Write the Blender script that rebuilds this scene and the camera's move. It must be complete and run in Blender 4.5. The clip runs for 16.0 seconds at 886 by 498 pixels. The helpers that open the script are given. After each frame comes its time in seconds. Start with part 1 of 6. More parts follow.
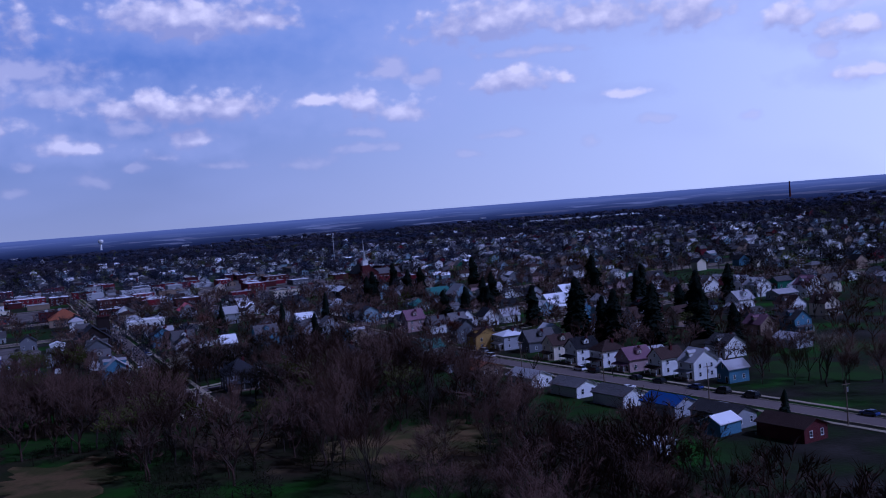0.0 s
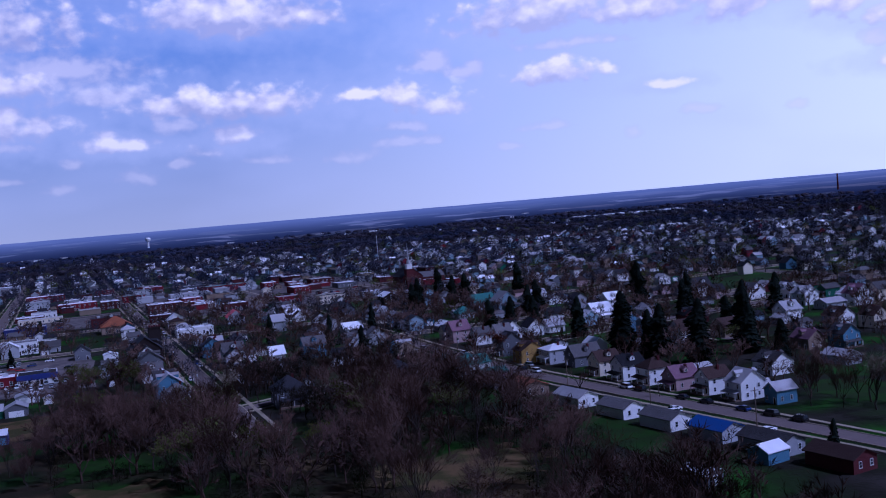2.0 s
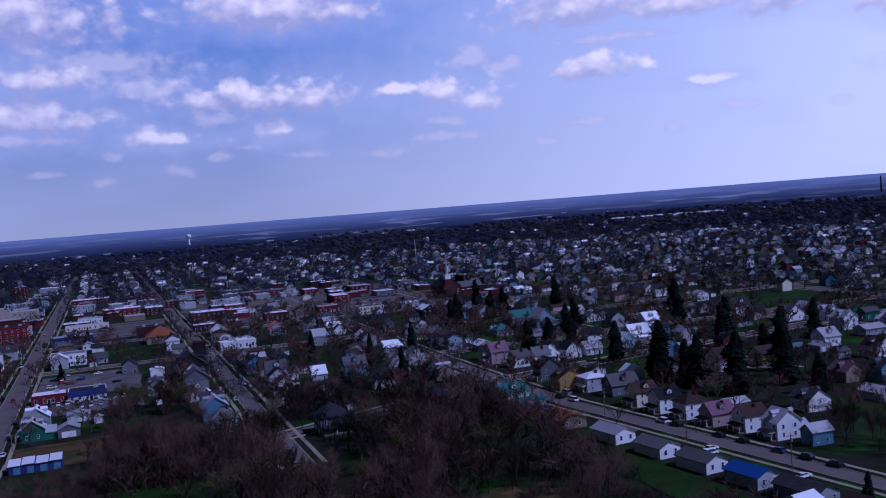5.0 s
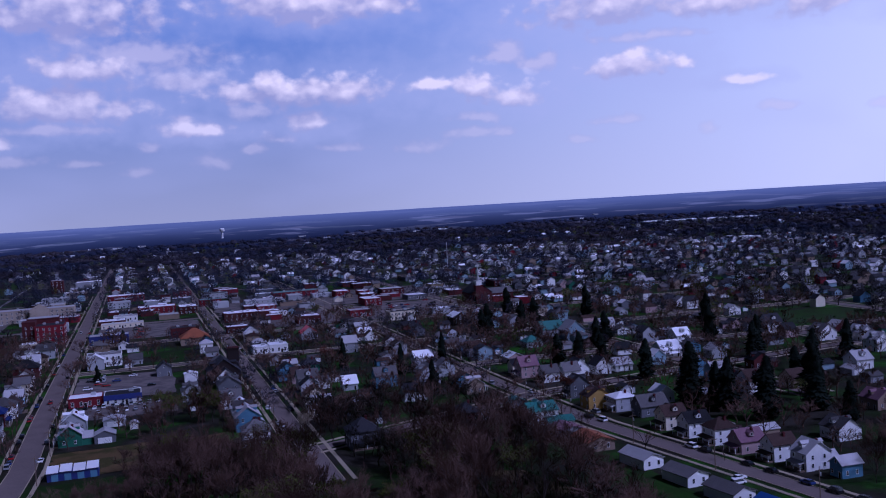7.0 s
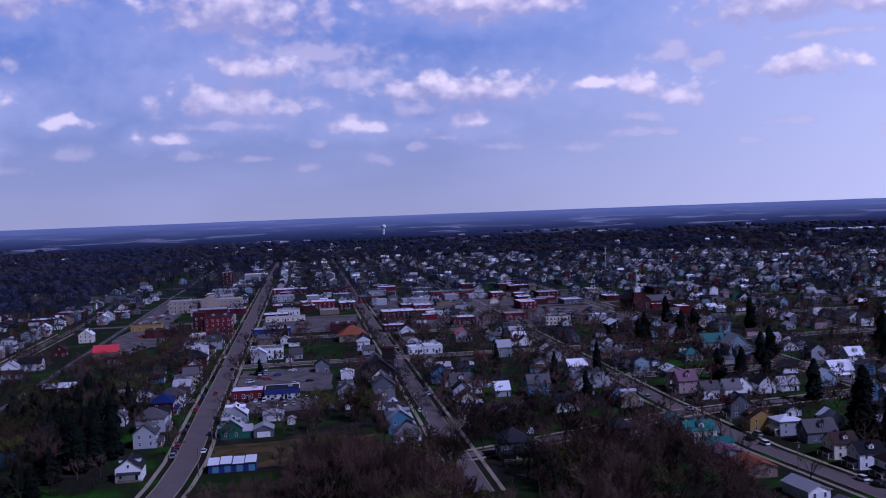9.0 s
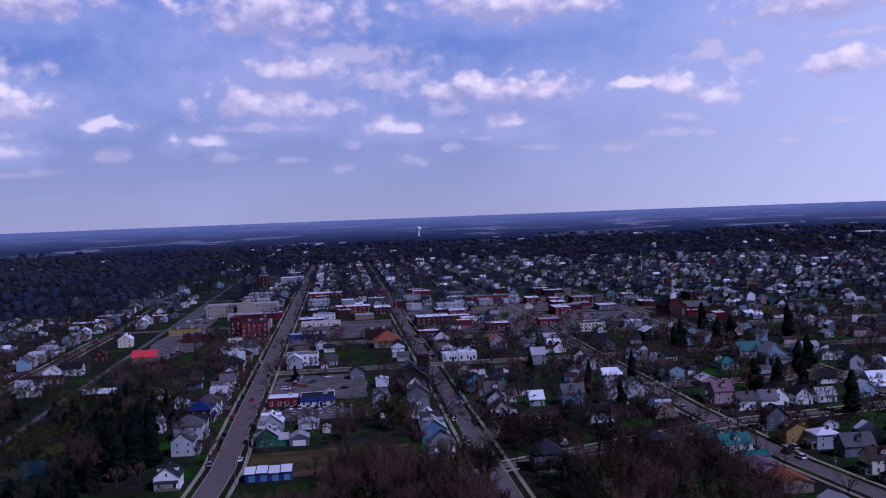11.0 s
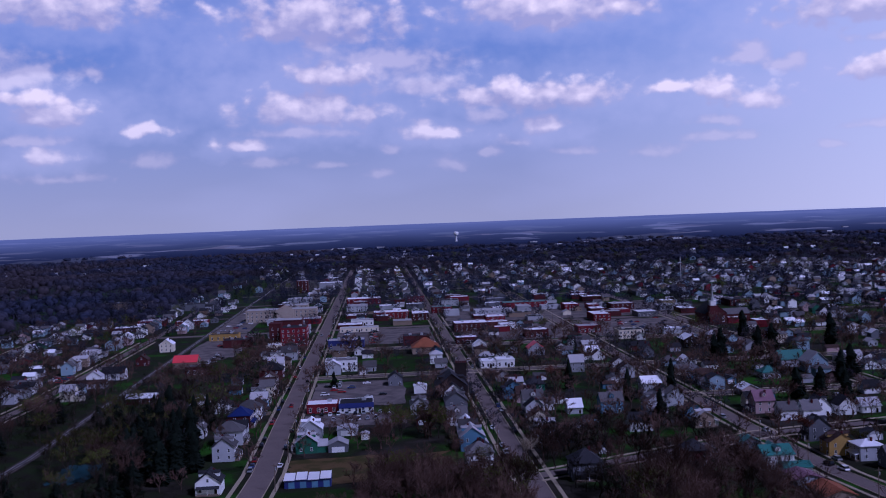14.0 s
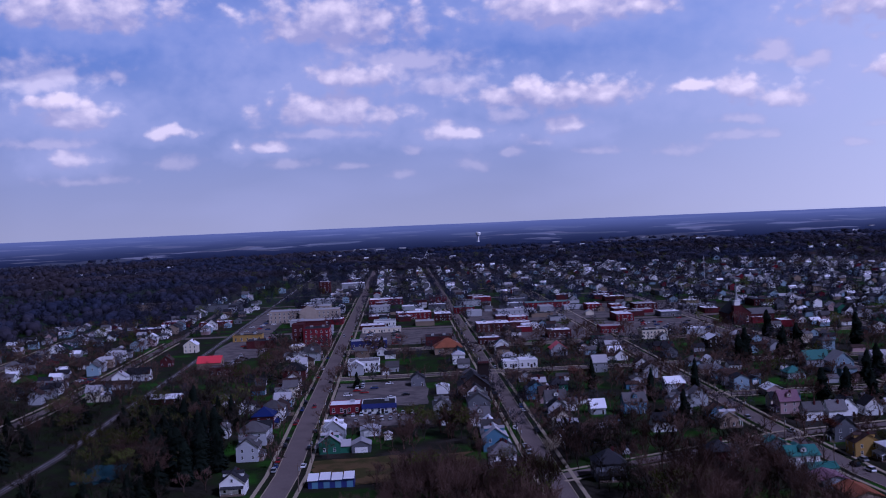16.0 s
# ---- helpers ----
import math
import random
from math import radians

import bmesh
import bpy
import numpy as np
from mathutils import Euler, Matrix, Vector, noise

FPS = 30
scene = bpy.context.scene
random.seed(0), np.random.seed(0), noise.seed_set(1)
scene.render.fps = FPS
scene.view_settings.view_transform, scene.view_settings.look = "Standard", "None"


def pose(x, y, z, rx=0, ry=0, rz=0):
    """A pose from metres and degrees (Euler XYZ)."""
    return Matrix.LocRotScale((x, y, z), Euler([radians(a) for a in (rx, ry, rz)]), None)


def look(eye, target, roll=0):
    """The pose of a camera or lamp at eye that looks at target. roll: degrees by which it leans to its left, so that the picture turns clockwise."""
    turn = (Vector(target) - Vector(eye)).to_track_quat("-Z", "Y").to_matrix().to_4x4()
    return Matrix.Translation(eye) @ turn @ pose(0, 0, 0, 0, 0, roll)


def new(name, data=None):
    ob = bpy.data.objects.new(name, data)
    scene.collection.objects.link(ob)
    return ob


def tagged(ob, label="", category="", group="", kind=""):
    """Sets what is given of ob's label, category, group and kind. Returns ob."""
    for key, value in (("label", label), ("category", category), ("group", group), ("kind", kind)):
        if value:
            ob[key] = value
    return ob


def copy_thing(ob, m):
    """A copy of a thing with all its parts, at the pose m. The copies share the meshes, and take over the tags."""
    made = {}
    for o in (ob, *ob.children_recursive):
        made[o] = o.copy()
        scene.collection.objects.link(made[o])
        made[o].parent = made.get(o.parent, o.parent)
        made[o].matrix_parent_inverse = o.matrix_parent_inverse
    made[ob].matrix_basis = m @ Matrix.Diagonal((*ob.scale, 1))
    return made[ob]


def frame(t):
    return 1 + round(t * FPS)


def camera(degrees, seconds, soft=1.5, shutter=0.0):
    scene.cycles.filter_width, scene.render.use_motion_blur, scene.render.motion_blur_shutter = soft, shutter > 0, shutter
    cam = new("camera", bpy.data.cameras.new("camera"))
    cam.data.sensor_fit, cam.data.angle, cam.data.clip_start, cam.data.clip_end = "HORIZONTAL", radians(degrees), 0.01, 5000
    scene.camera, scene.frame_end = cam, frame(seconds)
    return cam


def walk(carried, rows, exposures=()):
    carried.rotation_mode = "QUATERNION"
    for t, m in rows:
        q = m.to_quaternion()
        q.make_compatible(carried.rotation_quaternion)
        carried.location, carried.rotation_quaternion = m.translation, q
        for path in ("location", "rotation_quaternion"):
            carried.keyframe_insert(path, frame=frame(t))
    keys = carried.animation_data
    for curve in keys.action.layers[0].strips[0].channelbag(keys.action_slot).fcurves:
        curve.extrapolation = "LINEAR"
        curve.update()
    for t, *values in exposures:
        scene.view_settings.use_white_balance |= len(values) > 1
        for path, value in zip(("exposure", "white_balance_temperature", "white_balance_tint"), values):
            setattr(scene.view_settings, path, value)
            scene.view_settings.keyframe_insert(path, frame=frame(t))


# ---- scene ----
# camera: it climbs almost straight up and swings to its left
cam = camera(48.0, 16.0, soft=1.05)
PATH = [
    (0.0, -0.00, -0.00, 55.99, 0.000, -2.236, 4.434),
    (0.5, -0.20, -0.66, 58.18, 0.658, -2.367, 4.441),
    (1.0, -0.41, -1.08, 60.44, 1.371, -2.427, 4.623),
    (1.5, -0.61, -1.75, 62.57, 1.865, -2.407, 4.786),
    (2.0, -0.45, -2.80, 64.81, 2.458, -2.443, 4.894),
    (2.5, -0.48, -3.77, 67.01, 2.973, -2.475, 4.885),
    (3.0, -0.61, -4.79, 69.35, 3.344, -2.520, 4.955),
    (3.5, -0.46, -5.84, 71.61, 3.696, -2.533, 5.035),
    (4.0, -0.39, -6.89, 73.91, 3.877, -2.501, 4.978),
    (6.5, -0.48, -11.67, 84.98, 5.737, -2.738, 3.620),
    (7.0, -0.33, -11.94, 86.94, 6.387, -2.691, 3.364),
    (7.5, 0.05, -11.27, 88.20, 9.316, -2.374, 2.890),
    (8.0, -0.33, -9.58, 88.89, 11.197, -2.348, 2.101),
    (8.5, -0.40, -8.18, 89.41, 13.000, -2.423, 2.136),
    (9.0, -0.04, -7.73, 90.28, 15.476, -2.338, 2.137),
    (9.2, 0.05, -7.85, 90.65, 16.136, -2.328, 2.136),
    (11.5, 1.12, -9.15, 94.95, 17.772, -2.215, 2.117),
    (12.0, 1.29, -9.46, 95.28, 18.281, -2.195, 2.032),
    (12.5, 1.26, -9.63, 95.38, 18.694, -2.059, 2.029),
    (13.0, 1.12, -9.77, 95.58, 19.041, -1.934, 2.108),
    (13.5, 0.92, -9.94, 95.64, 19.296, -1.910, 2.139),
    (14.0, 0.84, -10.01, 95.79, 19.638, -1.875, 2.157),
    (14.5, 0.75, -10.05, 95.78, 20.058, -1.853, 2.169),
    (15.0, 0.70, -10.11, 95.80, 20.359, -1.814, 2.322),
    (15.5, 0.79, -10.16, 95.75, 20.603, -1.790, 2.392),
    (16.0, 0.87, -10.18, 95.84, 20.907, -1.801, 2.405),
]
walk(cam, [(t, pose(x, y, z, 90 + pitch, 0, yaw) @ pose(0, 0, 0, 0, 0, -lean)) for t, x, y, z, yaw, pitch, lean in PATH],
     exposures=[(0.0, -1.62, 4150, 46), (0.5, -1.55, 4170, 46), (0.9, -1.3, 4200, 47), (2.5, -1.3, 4220, 47), (4.2, -1.47, 4250, 47), (7.0, -1.47, 4390, 51), (11.0, -1.4, 4520, 52), (16.0, -1.42, 4520, 52)])

# ---- world, sun ----
SUN_BEARING, SUN_HEIGHT = 108.0, 48.0
world = bpy.data.worlds.new("world")
scene.world = world
world.use_nodes = True
WN, WL = world.node_tree.nodes, world.node_tree.links
WN.clear()


def wmath(op, a, b=None, c=None):
    n = WN.new("ShaderNodeMath")
    n.operation = op
    for i, s in enumerate((a, b, c)):
        if s is None:
            continue
        if isinstance(s, (int, float)):
            n.inputs[i].default_value = s
        else:
            WL.new(s, n.inputs[i])
    return n.outputs[0]


def wvec(op, a, b):
    n = WN.new("ShaderNodeVectorMath")
    n.operation = op
    for i, s in enumerate((a, b)):
        if s is None:
            continue
        if isinstance(s, tuple):
            n.inputs[i].default_value = s
        else:
            WL.new(s, n.inputs[i])
    return n


def build_sky():
    coord = WN.new("ShaderNodeTexCoord").outputs["Generated"]
    split = WN.new("ShaderNodeSeparateXYZ")
    WL.new(coord, split.inputs[0])
    az = wmath("MULTIPLY", wmath("ARCTAN2", split.outputs[0], split.outputs[1]), 57.2958)
    el = wmath("MULTIPLY", wmath("ARCSINE", split.outputs[2]), 57.2958)
    flat = WN.new("ShaderNodeCombineXYZ")
    WL.new(az, flat.inputs[0])
    WL.new(el, flat.inputs[1])
    # billows, and the same a little higher up, to tell a cloud's lit top from its shaded base
    warp = WN.new("ShaderNodeTexNoise")
    warp.inputs["Scale"].default_value, warp.inputs["Detail"].default_value = 0.7, 3.0
    WL.new(flat.outputs[0], warp.inputs["Vector"])
    shift = wvec("MULTIPLY", wvec("SUBTRACT", warp.outputs["Color"], (0.5, 0.5, 0.5)).outputs[0], (1.1, 0.5, 0.0)).outputs[0]

    def billows(here):
        puffs = wvec("MULTIPLY", wvec("ADD", here, wvec("MULTIPLY", shift, (0.4, 0.4, 0.0)).outputs[0]).outputs[0], (1.0, 1.3, 0.0)).outputs[0]
        fluff = WN.new("ShaderNodeTexNoise")
        fluff.inputs["Scale"].default_value, fluff.inputs["Detail"].default_value, fluff.inputs["Roughness"].default_value = 0.75, 5.0, 0.52
        WL.new(puffs, fluff.inputs["Vector"])
        total = wmath("MULTIPLY", wmath("SUBTRACT", fluff.outputs["Fac"], 0.5), 1.7)
        for scale, size in ((0.9, 0.6), (2.0, 0.3)):
            cell = WN.new("ShaderNodeTexVoronoi")
            cell.feature = "SMOOTH_F1"
            cell.inputs["Scale"].default_value, cell.inputs["Smoothness"].default_value = scale, 0.5
            WL.new(puffs, cell.inputs["Vector"])
            total = wmath("ADD", total, wmath("MULTIPLY", wmath("SUBTRACT", 0.4, cell.outputs["Distance"]), size))
        return total

    def gather(clouds, here, blend):
        moved, field = wvec("ADD", here, shift).outputs[0], None
        for a, e, w, h in clouds:
            off = wvec("SUBTRACT", moved, (a, e, 0.0)).outputs[0]
            over = wvec("MULTIPLY", off, (0.85 / w, 0.8 / h, 0.0)).outputs[0]
            under = wvec("MULTIPLY", off, (-0.85 / w, -1.1 / h, 0.0)).outputs[0]        # bases are flatter than tops
            d = wvec("LENGTH", wvec("MAXIMUM", over, under).outputs[0], None).outputs["Value"]
            field = d if field is None else wmath("SMOOTH_MIN", field, d, blend)
        return field

    higher = wvec("ADD", flat.outputs[0], (0.35, 0.85, 0.0)).outputs[0]
    puffs_here = billows(flat.outputs[0])
    dens = wmath("ADD", wmath("SUBTRACT", 1.22, gather(CLOUDS, flat.outputs[0], 0.3)), puffs_here)
    dens_hi = wmath("ADD", wmath("SUBTRACT", 1.22, gather(CLOUDS, higher, 0.3)), billows(higher))
    wisp = wmath("ADD", wmath("SUBTRACT", 1.4, gather(WISPS, flat.outputs[0], 0.3)), wmath("MULTIPLY", puffs_here, 1.1))
    # loose scattered cumulus everywhere that the camera does not look
    rest = WN.new("ShaderNodeTexNoise")
    rest.inputs["Scale"].default_value, rest.inputs["Detail"].default_value = 2.6, 8.0
    WL.new(wvec("MULTIPLY", coord, (1.0, 1.0, 3.5)).outputs[0], rest.inputs["Vector"])
    away = WN.new("ShaderNodeMapRange")
    away.inputs["From Min"].default_value, away.inputs["From Max"].default_value = 14.0, 22.0
    WL.new(el, away.inputs["Value"])
    cover = WN.new("ShaderNodeMapRange")
    cover.interpolation_type = "SMOOTHSTEP"
    cover.inputs["From Min"].default_value, cover.inputs["From Max"].default_value = 0.0, 0.7
    WL.new(dens, cover.inputs["Value"])
    others = WN.new("ShaderNodeMapRange")
    others.interpolation_type = "SMOOTHSTEP"
    others.inputs["From Min"].default_value, others.inputs["From Max"].default_value = 0.76, 0.9
    WL.new(rest.outputs["Fac"], others.inputs["Value"])
    low = WN.new("ShaderNodeMapRange")          # clouds pale into the haze low down
    low.inputs["From Min"].default_value, low.inputs["From Max"].default_value = 1.5, 7.0
    low.inputs["To Min"].default_value = 0.45
    WL.new(el, low.inputs["Value"])
    lit = WN.new("ShaderNodeMapRange")
    lit.inputs["From Min"].default_value, lit.inputs["From Max"].default_value = -0.2, 1.15
    WL.new(wmath("SUBTRACT", dens, dens_hi), lit.inputs["Value"])
    thin = WN.new("ShaderNodeMapRange")
    thin.interpolation_type = "SMOOTHSTEP"
    thin.inputs["From Min"].default_value, thin.inputs["From Max"].default_value, thin.inputs["To Max"].default_value = 0.0, 1.1, 0.62
    WL.new(wisp, thin.inputs["Value"])
    body = wmath("MULTIPLY", cover.outputs[0], wmath("ADD", 0.62, wmath("MULTIPLY", lit.outputs[0], 0.38)))
    body = wmath("MAXIMUM", body, thin.outputs[0])
    thick = wmath("MAXIMUM", wmath("MULTIPLY", body, low.outputs[0]), wmath("MULTIPLY", others.outputs[0], away.outputs[0]))
    veil_noise = WN.new("ShaderNodeTexNoise")
    veil_noise.inputs["Scale"].default_value, veil_noise.inputs["Detail"].default_value = 0.13, 2.5
    WL.new(wvec("MULTIPLY", flat.outputs[0], (0.6, 1.6, 1.0)).outputs[0], veil_noise.inputs["Vector"])
    halo = WN.new("ShaderNodeMapRange")        # thin vapour drifts round the clouds
    halo.interpolation_type = "SMOOTHSTEP"
    halo.inputs["From Min"].default_value, halo.inputs["From Max"].default_value = -1.8, 0.3
    WL.new(dens, halo.inputs["Value"])
    veil = WN.new("ShaderNodeMapRange")
    veil.inputs["From Min"].default_value, veil.inputs["From Max"].default_value = 0.5, 1.0
    veil.inputs["To Max"].default_value = 0.55
    WL.new(wmath("ADD", veil_noise.outputs["Fac"], wmath("MULTIPLY", halo.outputs[0], 0.36)), veil.inputs["Value"])
    tone = WN.new("ShaderNodeMixRGB")
    tone.inputs[1].default_value, tone.inputs[2].default_value = (*CLOUD_SHADE, 1), (*CLOUD_LIGHT, 1)
    WL.new(wmath("MAXIMUM", lit.outputs[0], wmath("MULTIPLY", thin.outputs[0], 0.75)), tone.inputs[0])
    sky = WN.new("ShaderNodeTexSky")
    sky.sky_type, sky.sun_disc = "NISHITA", False
    sky.sun_elevation, sky.sun_rotation = radians(SUN_HEIGHT), radians(SUN_BEARING)
    sky.air_density, sky.dust_density, sky.ozone_density, sky.altitude = SKY_AIR, SKY_DUST, SKY_OZONE, 100
    veiled = WN.new("ShaderNodeMixRGB")
    veiled.inputs[2].default_value = (*CLOUD_VEIL, 1)
    haze = WN.new("ShaderNodeMapRange")
    haze.interpolation_type = "SMOOTHSTEP"
    haze.inputs["From Min"].default_value, haze.inputs["From Max"].default_value = 24.0, 10.0
    haze.inputs["To Max"].default_value = 0.97
    WL.new(el, haze.inputs["Value"])
    height = WN.new("ShaderNodeMapRange")
    height.inputs["From Min"].default_value, height.inputs["From Max"].default_value = 0.0, 12.0
    WL.new(el, height.inputs["Value"])
    tint = WN.new("ShaderNodeValToRGB")
    tint.color_ramp.elements.new(0.5)
    for stop, c in zip(tint.color_ramp.elements, (HAZE_LOW, HAZE_MID, HAZE_HIGH)):
        stop.color = (*[k / 70 for k in c], 1)
    WL.new(height.outputs[0], tint.inputs[0])
    tinted = wvec("SCALE", tint.outputs[0], None)
    tinted.inputs["Scale"].default_value = 70.0
    side = wvec("DOT_PRODUCT", coord, (math.sin(radians(SUN_BEARING - 82)), math.cos(radians(SUN_BEARING - 82)), 0.0)).outputs["Value"]
    glow = WN.new("ShaderNodeMapRange")
    glow.inputs["From Min"].default_value, glow.inputs["From Max"].default_value = -0.2, 0.35
    glow.inputs["To Min"].default_value = 0.0
    WL.new(side, glow.inputs["Value"])
    low_sky = WN.new("ShaderNodeMapRange")
    low_sky.inputs["From Min"].default_value, low_sky.inputs["From Max"].default_value = 26.0, 12.0
    WL.new(el, low_sky.inputs["Value"])
    hazed = WN.new("ShaderNodeMixRGB")
    WL.new(wmath("MULTIPLY", haze.outputs[0], glow.outputs[0]), hazed.inputs[0])
    deep = wvec("SCALE", sky.outputs[0], None)
    deep.inputs["Scale"].default_value = 0.45
    WL.new(deep.outputs[0], hazed.inputs[1])
    WL.new(tinted.outputs[0], hazed.inputs[2])
    # the sky whitens towards the sun's side
    white = WN.new("ShaderNodeMapRange")
    white.inputs["From Min"].default_value, white.inputs["From Max"].default_value = -15.0, 30.0
    white.inputs["To Max"].default_value = 1.0
    WL.new(az, white.inputs["Value"])
    pale = WN.new("ShaderNodeMixRGB")
    pale.inputs[2].default_value = (*[k * j for k, j in zip(CLOUD_VEIL, (1.72, 1.68, 1.42))], 1)
    WL.new(wmath("MULTIPLY", white.outputs[0], haze.outputs[0]), pale.inputs[0])
    WL.new(hazed.outputs[0], pale.inputs[1])
    WL.new(pale.outputs[0], veiled.inputs[1])
    WL.new(wmath("MULTIPLY", veil.outputs[0], low_sky.outputs[0]), veiled.inputs[0])
    mix = WN.new("ShaderNodeMixRGB")
    WL.new(wmath("MULTIPLY", thick, 0.95), mix.inputs[0])
    WL.new(veiled.outputs[0], mix.inputs[1])
    WL.new(tone.outputs[0], mix.inputs[2])
    back = WN.new("ShaderNodeBackground")
    back.inputs["Strength"].default_value = SKY_STRENGTH
    WL.new(mix.outputs[0], back.inputs["Color"])
    out = WN.new("ShaderNodeOutputWorld")
    WL.new(back.outputs[0], out.inputs["Surface"])


SKY_STRENGTH, SKY_AIR, SKY_DUST, SKY_OZONE = 0.0212, 1.0, 0.3, 2.5
CLOUD_LIGHT, CLOUD_SHADE, CLOUD_VEIL = (116.0, 95.0, 60.0), (56.0, 47.0, 39.0), (61.0, 59.0, 51.0)
HAZE_LOW, HAZE_MID, HAZE_HIGH = (47.0, 45.5, 36.5), (30.0, 36.5, 39.5), (14.0, 26.0, 41.0)
# cumulus, and thin wisps: bearing, height, half width, half height in degrees
CLOUDS = [(-40.3, 11.7, 5.37, 1.11), (-26.5, 11.0, 4.88, 1.5), (-26.6, 11.9, 1.79, 0.98), (-25.6, 8.2, 2.44, 0.78), (-26.1, 8.6, 0.91, 0.52), (-26.8, 6.2, 3.9, 1.11)]
CLOUDS += [(-14.2, 6.6, 4.88, 0.91), (-16.0, 7.2, 1.46, 0.59), (-10.9, 6.6, 1.46, 0.52), (-13.5, 4.9, 1.3, 0.55), (-19.7, 4.7, 1.95, 0.42), (-20.5, 5.0, 0.85, 0.55)]
CLOUDS += [(-32.3, 4.4, 0.55, 0.55), (-30.3, 4.3, 1.17, 0.36), (-36.0, 5.3, 1.37, 0.39), (-40.8, 6.0, 2.28, 0.78), (-41.6, 7.0, 1.69, 0.55), (-41.1, 3.9, 1.11, 0.55)]
CLOUDS += [(-13.2, 11.5, 5.37, 1.04), (-13.0, 10.7, 1.95, 0.65), (-9.3, 11.3, 1.46, 0.59), (-6.5, 6.7, 1.24, 0.36), (-4.1, 6.3, 1.17, 0.81), (-1.7, 5.7, 1.63, 0.68)]
CLOUDS += [(3.8, 10.3, 4.23, 1.24), (9.8, 10.1, 3.58, 1.04), (14.6, 9.7, 2.28, 1.04), (1.5, 10.1, 1.63, 0.65), (20.0, 8.8, 1.63, 0.72), (23.0, 7.9, 1.95, 0.65)]
CLOUDS += [(5.0, 7.0, 2.34, 0.75), (7.8, 6.9, 0.65, 0.42), (10.8, 5.7, 1.37, 0.29), (23.2, 5.5, 1.79, 0.42)]
WISPS = [(-22.5, 8.8, 3.9, 0.98), (-20.0, 7.4, 1.95, 0.59), (-27.5, 5.0, 2.44, 0.29), (-16.7, 5.6, 1.17, 0.52), (-11.9, 3.4, 1.24, 0.23), (-15.4, 4.1, 0.78, 0.29)]
WISPS += [(-19.0, 2.9, 0.91, 0.42), (-22.4, 3.9, 0.55, 0.26), (-29.5, 3.4, 1.37, 0.29), (-26.0, 3.1, 0.98, 0.23), (-42.5, 8.2, 2.44, 0.98), (-38.6, 8.4, 0.98, 0.59)]
WISPS += [(-42.3, 4.8, 2.28, 0.29), (-40.7, 2.7, 2.11, 0.29), (-3.9, 4.7, 1.3, 0.29), (-4.4, 3.8, 1.04, 0.23), (-2.7, 3.8, 0.81, 0.29), (-6.9, 3.2, 0.98, 0.39)]
WISPS += [(-23.1, 2.6, 0.59, 0.33), (-35.7, 3.6, 1.14, 0.46), (-16.8, 3.6, 0.65, 0.26), (-2.5, 8.1, 1.3, 0.52), (12.5, 4.2, 1.04, 0.26), (17.4, 3.8, 0.78, 0.29)]
WISPS += [(3.8, 4.0, 1.37, 0.29), (9.0, 3.3, 0.52, 0.33), (-0.5, 7.5, 1.17, 0.49), (-2.2, 8.5, 0.98, 0.36), (5.6, 8.5, 2.6, 0.29), (1.9, 3.1, 0.91, 0.26)]
WISPS += [(-4.2, 3.9, 1.79, 0.26), (-7.6, 3.2, 0.85, 0.33), (21.5, 6.9, 0.72, 0.39), (22.3, 9.1, 1.95, 0.46)]
build_sky()

sun = new("sun", bpy.data.lights.new("sun", "SUN"))
sun.data.energy, sun.data.angle, sun.data.color = 4.8, radians(0.53), (1.0, 0.95, 0.88)
_s = (math.sin(radians(SUN_BEARING)) * math.cos(radians(SUN_HEIGHT)), math.cos(radians(SUN_BEARING)) * math.cos(radians(SUN_HEIGHT)), math.sin(radians(SUN_HEIGHT)))
sun.matrix_world = look((_s[0] * 900, _s[1] * 900, _s[2] * 900), (0, 0, 0))


